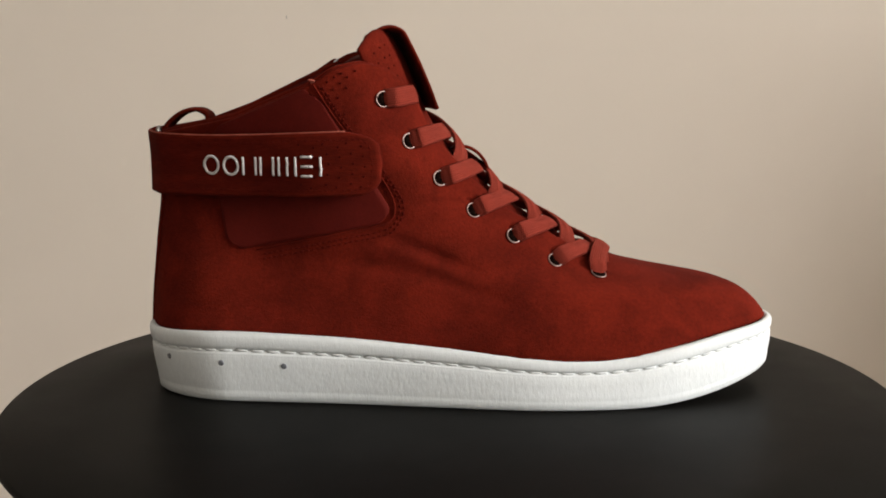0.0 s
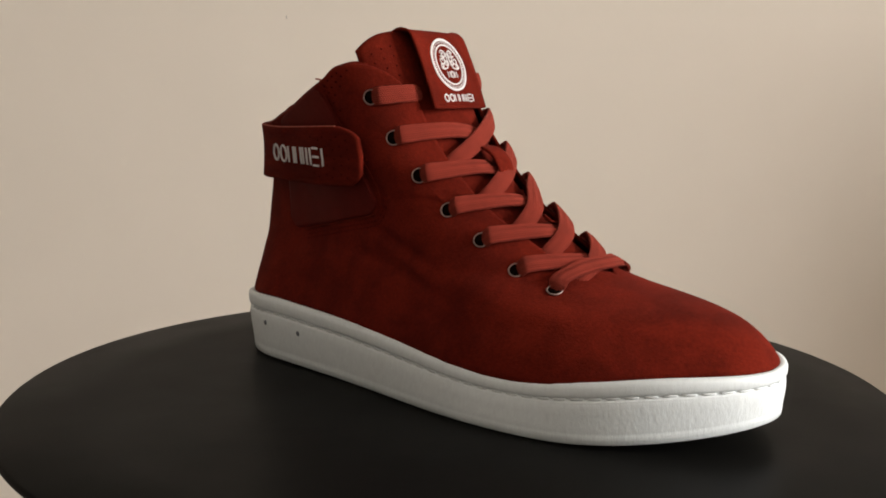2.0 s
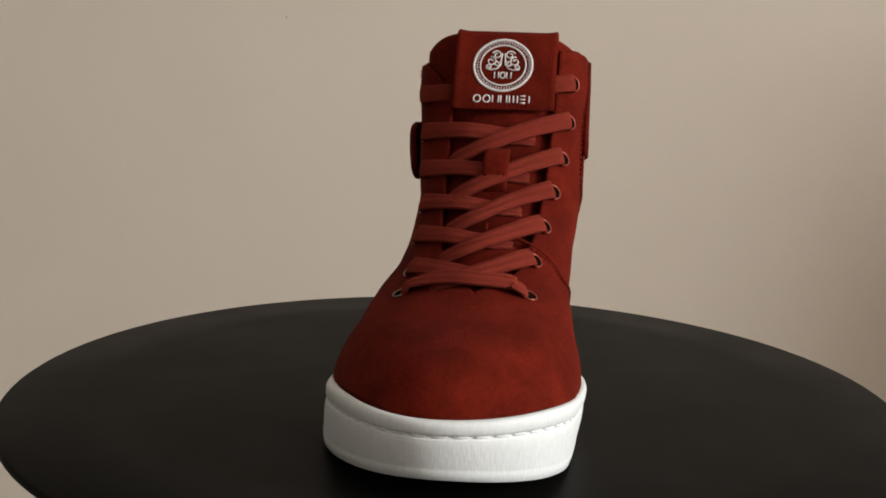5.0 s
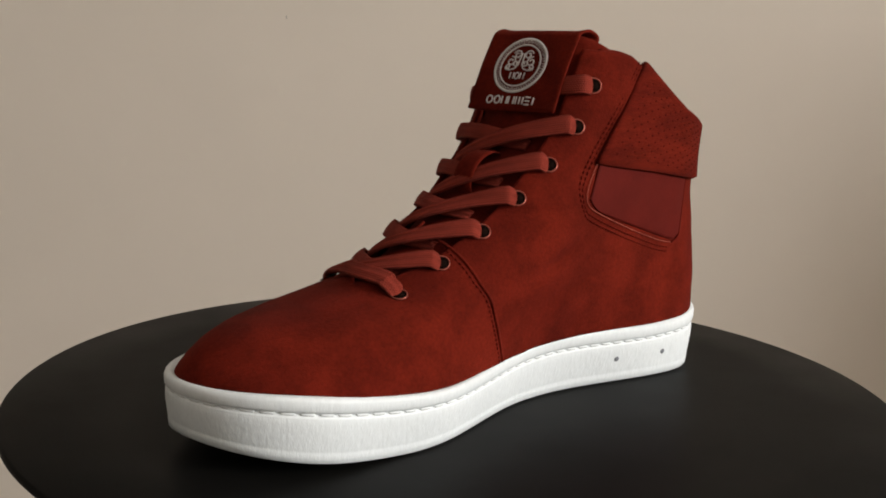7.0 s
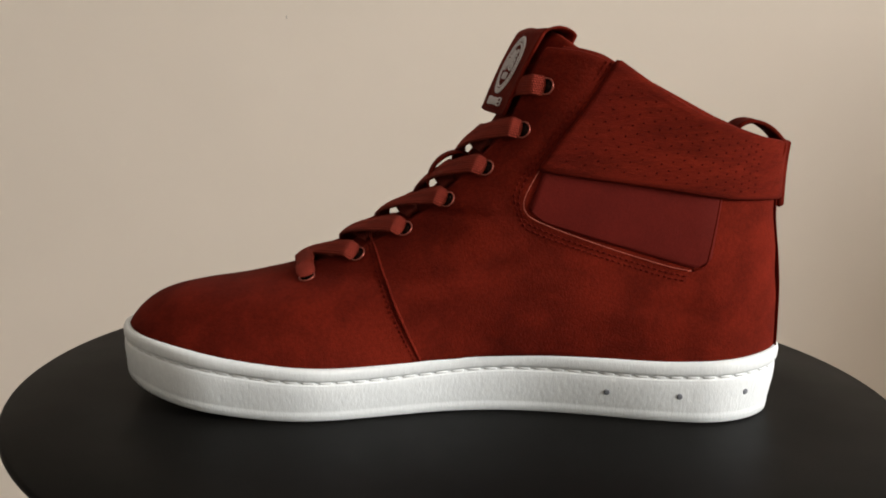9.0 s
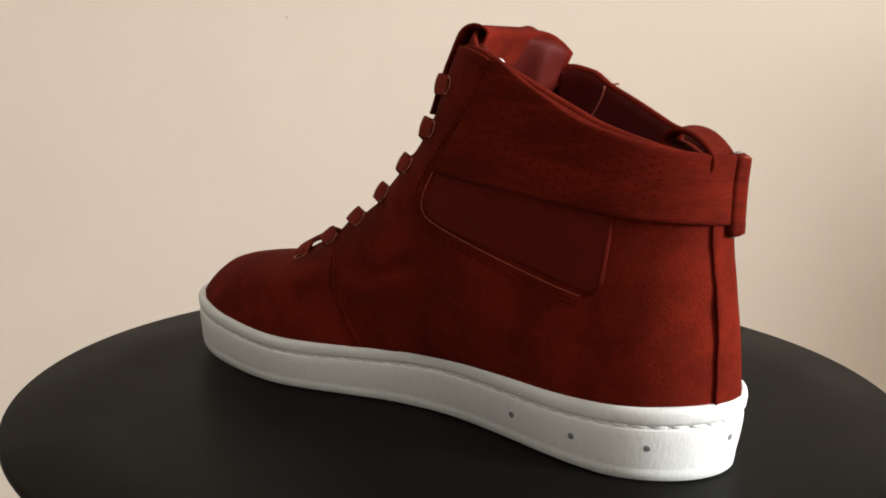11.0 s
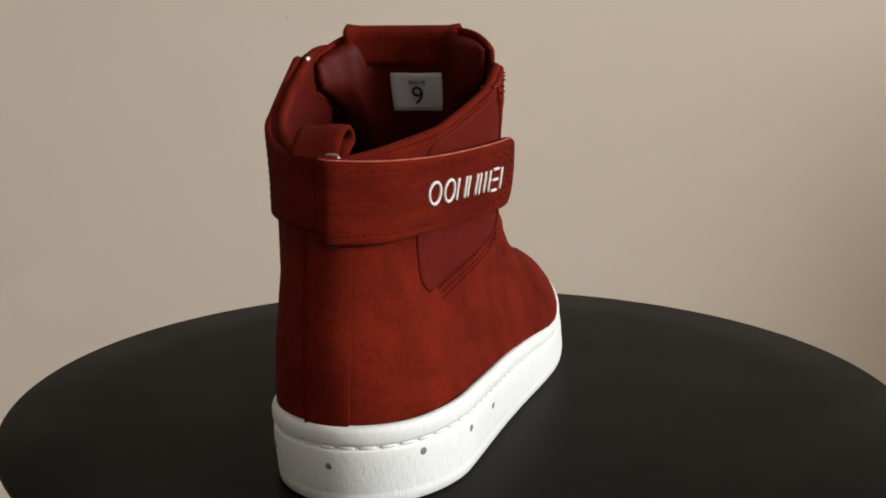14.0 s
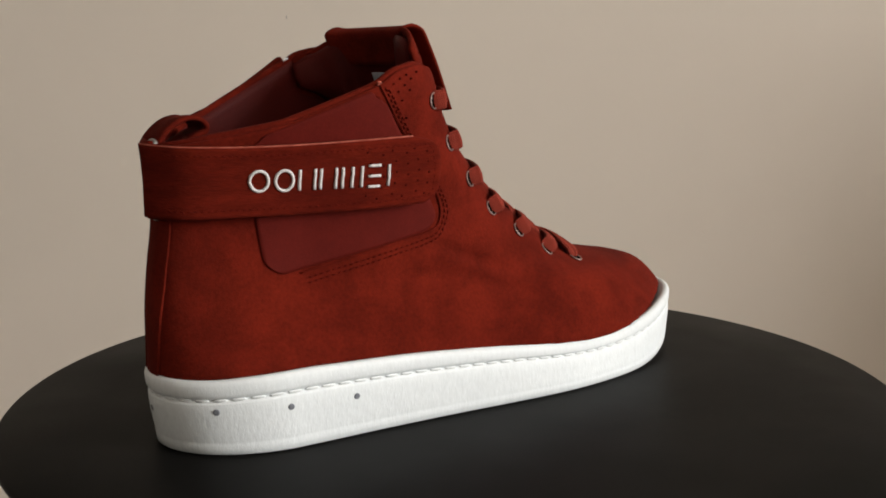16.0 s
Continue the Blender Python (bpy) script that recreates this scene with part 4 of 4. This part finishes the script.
    plain_word(lambda u, v, h: face(-3.9 + u, -6.6 + v, h), 8.2, 3.1, 0.34, tag, "non")
    plain_word(lambda u, v, h: face(-12.7 + u, -19.0 + v, h), 26.6, 3.6, 0.4, tag)
    # size label on the tongue's inner face
    L, LN = np.zeros((10, 8, 3)), np.zeros((10, 8, 3))
    for i in range(10):
        for j in range(8):
            y = 14.5 - 26 * i / 9
            z = 133.0 + 16.5 * j / 7
            p, n = at(q_of_y_fine(y, z), z, -7.6 - float(np.interp(z, (130, 145), (2.0, 1.2))) - 1.4 * ((y - 6) / 36) ** 2)
            L[i, j], LN[i, j] = p - n * (0.25 + 0.25 * math.sin(i * 0.9 + j * 0.5)), -n
    lab = part("size_label", sheet(L, 0.5, LN), LABEL, tongue, "white cloth size label")
    c = L[5, 3] * 0.5 + L[4, 3] * 0.5
    xax = L[9, 3] - L[0, 3]
    yax = L[4, 7] - L[4, 0]
    write("9", c + yax / np.linalg.norm(yax) * -0.5, xax, yax, 11.5, lab)
    write("SIZE US", c + yax / np.linalg.norm(yax) * 5.8, xax, yax, 2.3, lab)

    # keeper loop on the tongue for the laces
    K, KN = np.zeros((8, 14, 3)), np.zeros((8, 14, 3))
    for i in range(8):
        for j in range(14):
            b = j / 13
            z = 112 - 17 * b
            y = 6.5 + (-5 + 10 * i / 7)
            K[i, j], KN[i, j] = at(q_of_y_fine(y, z), z, -2.0 + 8.6 * math.sin(math.pi * b) ** 0.5)
    part("lace_keeper", sheet(K, 1.4, KN), SUEDE, tongue, "suede lace keeper loop")


def write(text, centre, xax, yax, size, parent):
    cu = bpy.data.curves.new("text", "FONT")
    cu.body, cu.size, cu.align_x, cu.align_y, cu.extrude = text, size * 0.001, "CENTER", "CENTER", 0.00008
    tmp = bpy.data.objects.new("text", cu)
    scene.collection.objects.link(tmp)
    me = bpy.data.meshes.new_from_object(tmp.evaluated_get(bpy.context.evaluated_depsgraph_get()))
    bpy.data.objects.remove(tmp)
    x = Vector(xax).normalized()
    y = Vector(yax)
    y = (y - x * y.dot(x)).normalized()
    z = x.cross(y)
    m = Matrix((x, y, z)).transposed().to_4x4()
    m.translation = (Vector(centre) + z * 0.55) * 0.001
    me.transform(m)
    me.materials.clear()
    me.materials.append(INK)
    ob = new("printed_text", me)
    ob.parent = parent
    return ob


# ---------------------------------------------------------------- eyelets and laces
EYE_L = ((115.3, -33, 134), (127, -30.5, 116), (139.5, -26.5, 98.5), (153.5, -21.5, 82), (172.3, -22.5, 70.5), (192, -24.5, 61), (212, -24.5, 53))
EYE_M = ((116.5, 37, 141.5), (126, 37, 124), (139.5, 34.5, 107), (154, 30.5, 92), (173, 29.5, 80), (195, 29.8, 71.5), (216, 28.5, 62.5))


def lace_band(ctrl, root, width=7.6, thick=1.5, label=""):
    """A flat woven band through (point, normal) controls."""
    n = 34
    c = spline([p for p, _ in ctrl], n)
    nn = spline([q for _, q in ctrl], n)
    G, M = np.zeros((n, 13, 3)), np.zeros((n, 13, 3))
    for i in range(n):
        t = c[min(i + 1, n - 1)] - c[max(i - 1, 0)]
        t /= np.linalg.norm(t)
        m = nn[i] - t * nn[i].dot(t)
        m /= np.linalg.norm(m)
        s = np.cross(t, m)
        ends = min(i, n - 1 - i) / (n - 1)
        w = width * (0.66 + 0.34 * min(1, ends * 9))
        for j in range(13):
            b = j / 12 * 2 - 1
            rib = 0.2 * math.cos(j * math.pi)
            G[i, j] = c[i] + s * b * w / 2 + m * (rib - 0.55 * b * b)
            M[i, j] = m
    ob = part("lace_band", sheet(G, thick, M), LACE, root, label)
    arc = np.concatenate([[0], np.cumsum(np.linalg.norm(np.diff(c, axis=0), axis=1))])
    layer = ob.data.uv_layers.new(name="weave")
    for lp in ob.data.loops:
        k = lp.vertex_index
        if k < 2 * n * 13:
            k %= n * 13
            layer.data[lp.index].uv = (arc[k // 13], (k % 13) / 12 * width)
    return ob


def yz(y, z, off):
    return at(q_of_y_fine(y, z), z, off)


def build_laces(root):
    lace = new("laces")
    lace.parent = root
    seats = []
    for side, rows in ((-1, EYE_L), (1, EYE_M)):
        for x, y, z in rows:
            p, n = seat(x, y, z, 1.6)
            seats.append((side, p, n))
            t = np.cross(n, (0, 0, 1.0))
            t /= np.linalg.norm(t)
            w = np.cross(n, t)
            bm = bmesh.new()
            add_tube(bm, [p + n * 0.25 + 3.3 * (t * math.cos(a) + w * math.sin(a)) for a in np.linspace(0, 2 * math.pi, 25)[:-1]], 0.32, 8, True)
            e = part("eyelet", bm, PALE if side < 0 else COPPER, root, "thin pale metal eyelet" if side < 0 else "reddish metal eyelet")
            # no real opening: a near-black cap carries the hole's shade in its colour
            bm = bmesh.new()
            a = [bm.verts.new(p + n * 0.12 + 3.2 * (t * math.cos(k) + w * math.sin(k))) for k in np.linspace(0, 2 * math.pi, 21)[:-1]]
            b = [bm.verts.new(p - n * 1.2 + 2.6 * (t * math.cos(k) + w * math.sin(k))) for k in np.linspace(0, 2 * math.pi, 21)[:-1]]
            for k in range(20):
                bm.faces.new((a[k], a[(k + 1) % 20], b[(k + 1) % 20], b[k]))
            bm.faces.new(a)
            part("eyelet_shade_disc", bm, HOLE, e)
    L = [(p, n) for s, p, n in seats if s < 0]
    M = [(p, n) for s, p, n in seats if s > 0]

    def over(a, b, t, h):
        p = a * (1 - t) + b * t
        return yz(p[1], p[2], h)

    def rise(a, n, b):
        """The band's way out of an eyelet, towards b."""
        d = b - a
        d = d - n * d.dot(n)
        d /= np.linalg.norm(d)
        return [(a - n * 1.2 - d * 0.6, n), (a + n * 2.3 + d * 2.2, n), (a + n * 3.5 + d * 6.5, n)]
    for i in range(7):
        lp, ln = L[i]
        mp, mn = M[i]
        if i == 6:
            cz = (lp[2] + mp[2]) / 2
            ctrl = rise(lp, ln, yz(lp[1] * 0.75 + mp[1] * 0.25, lp[2] * 0.75 + mp[2] * 0.25 + 3, 1.5)[0])
            for t in (0.35, 0.6, 0.82):
                y = lp[1] * (1 - t) + mp[1] * t
                z = lp[2] * (1 - t) + mp[2] * t + 4.2 * math.sin(math.pi * t) ** 0.8
                p, n = yz(y, z, 5.2)
                ctrl.append((p, n))
            ctrl += rise(mp, mn, yz(mp[1] * 0.75 + lp[1] * 0.25, mp[2] * 0.75 + lp[2] * 0.25 + 3, 1.5)[0])[::-1]
            lace_band(ctrl, lace)
            continue
        l2, m2 = EYE_L[i + 1], EYE_M[i + 1]
        # lateral band: passes under the medial one
        ctrl = rise(lp, ln, over(lp, mp, 0.22, 1.5)[0])
        stops = ((0.30, 0.02, 3.6), (0.50, 0.12, 2.0), (0.78, 0.36, -0.4)) if i else ((0.19, 0.0, 3.2), (0.27, 0.0, 0.4))
        for t, drop, h in stops:
            y = lp[1] * (1 - t) + mp[1] * t
            z = (lp[2] * (1 - t) + mp[2] * t) * (1 - drop) + (l2[2] * (1 - t) + m2[2] * t) * drop
            ctrl.append(yz(y, z, h))
        lace_band(ctrl, lace)
        # medial band: slants down across, over the lateral one
        ctrl = rise(mp, mn, over(mp, lp, 0.22, 1.5)[0])
        stops = ((0.27, 0.16, 4.4), (0.5, 0.42, 4.2), (0.70, 0.66, 2.6), (0.82, 0.80, -0.2)) if i else ((0.16, 0.0, 2.8), (0.22, 0.0, 0.2))
        for t, drop, h in stops:
            y = mp[1] * (1 - t) + lp[1] * t
            z = (mp[2] * (1 - t) + lp[2] * t) * (1 - drop) + (m2[2] * (1 - t) + l2[2] * t) * drop
            ctrl.append(yz(y, z, h))
        lace_band(ctrl, lace)


def build_small_details(root):
    pts = [on(x, z, -1, -4.6)[0] for x, z in ((87, 141), (88, 136), (91, 130), (95, 124))]
    part("inner_raw_edge", tube(spline(pts, 14), 0.45, 6), RAW_EDGE, root, "pale raw leather edge inside the collar")
    p, n = on(91.0, 151.3, 1, -2.6)
    bm = tube(spline([p + np.array((-2.2, 0, -0.6)), p + np.array((0, 0.3, 0.7)), p + np.array((2.0, 0.2, 0.4))], 8), (0.3, 0.7, 0.9, 1.0, 1.0, 0.9, 0.6, 0.3), 6)
    part("loose_thread", bm, THREAD, root, "bit of white thread at the collar")
    p, n = on(87, 141.5, -1, 0.6)
    bm = tube(spline([p + np.array((-1.5, 0, -0.4)), p + np.array((0, -0.6, 0.5)), p + np.array((-2.5, -1.6, 0.9))], 8), 0.4, 6)
    part("loose_thread", bm, RAW_EDGE, root, "frayed thread end at the collar")


def build_pull_loop(root):
    prof = spline([(13, 0, 112), (11, 0, 119), (14, 0, 124), (20, 0, 128.5), (27, 0, 130), (32.5, 0, 127.5), (33, 0, 123.5), (28, 0, 121), (22, 0, 117)], 40)
    G = np.zeros((40, 9, 3))
    for i in range(40):
        for j in range(9):
            G[i, j] = prof[i] + np.array((0, 4.5 + 16 * j / 8, 0.25 * math.sin(j * 0.8)))
    part("pull_loop", sheet(G, 1.8), STRAP_SUEDE, root, "suede pull loop at the heel")


def build_sneaker():
    root = new("sneaker")
    tagged(root, "laced rust red suede high-top sneaker with white rubber sole on turntable", "shoe")
    build_sole(root)
    upper = build_upper(root)
    build_panels(root, upper)
    build_strap(root)
    build_lining(root)
    build_tongue(root)
    build_laces(root)
    build_pull_loop(root)
    build_small_details(root)
    return root


build_room()
TABLE = build_turntable()
SHOE = build_sneaker()

# ---------------------------------------------------------------- the turning
TURN = ((0.0, -9.64), (0.5, -19.9), (1.0, -30.08), (1.5, -40.12), (2.0, -50.09), (2.5, -60.11), (3.0, -70.02), (3.5, -79.97), (4.0, -89.87),
        (4.5, -99.77), (5.0, -109.67), (5.5, -119.6), (6.0, -129.51), (6.5, -139.48), (7.0, -149.49), (7.5, -159.59), (8.0, -169.84), (8.5, -180.14),
        (9.0, -190.15), (9.5, -200.15), (10.0, -210.15), (10.5, -220.18), (11.0, -230.26), (11.5, -240.56), (12.0, -250.98), (12.5, -261.5),
        (13.0, -272.08), (13.5, -282.4), (14.0, -292.4), (14.5, -302.18), (15.0, -311.82), (15.5, -321.56), (16.0, -331.38))


def plane_frame(x, y, turn):
    """A pose on the disc's tilted top, turned about its normal; x and y in metres from the axis."""
    e3 = Vector((-TILT_X, -TILT_Y, 1)).normalized()
    e1 = Vector((math.cos(turn), math.sin(turn), 0))
    e1 = (e1 - e3 * e1.dot(e3)).normalized()
    m = Matrix((e1, e3.cross(e1), e3)).transposed().to_4x4()
    m.translation = (x, y, TILT_X * x + TILT_Y * y)
    return m


def motions():
    disc = plane_frame(-0.00203 * UNIT, -0.00261 * UNIT, 0)
    shoe = plane_frame(-0.31 * UNIT, -0.045 * UNIT, radians(12)) @ pose(0, 0, 0.0002)
    lift = pose(0, 0, TOP)
    walk(TABLE, [(t, lift @ pose(0, 0, 0, 0, 0, a) @ disc) for t, a in TURN])
    walk(SHOE, [(t, lift @ pose(0, 0, 0, 0, 0, a) @ shoe) for t, a in TURN])


motions()
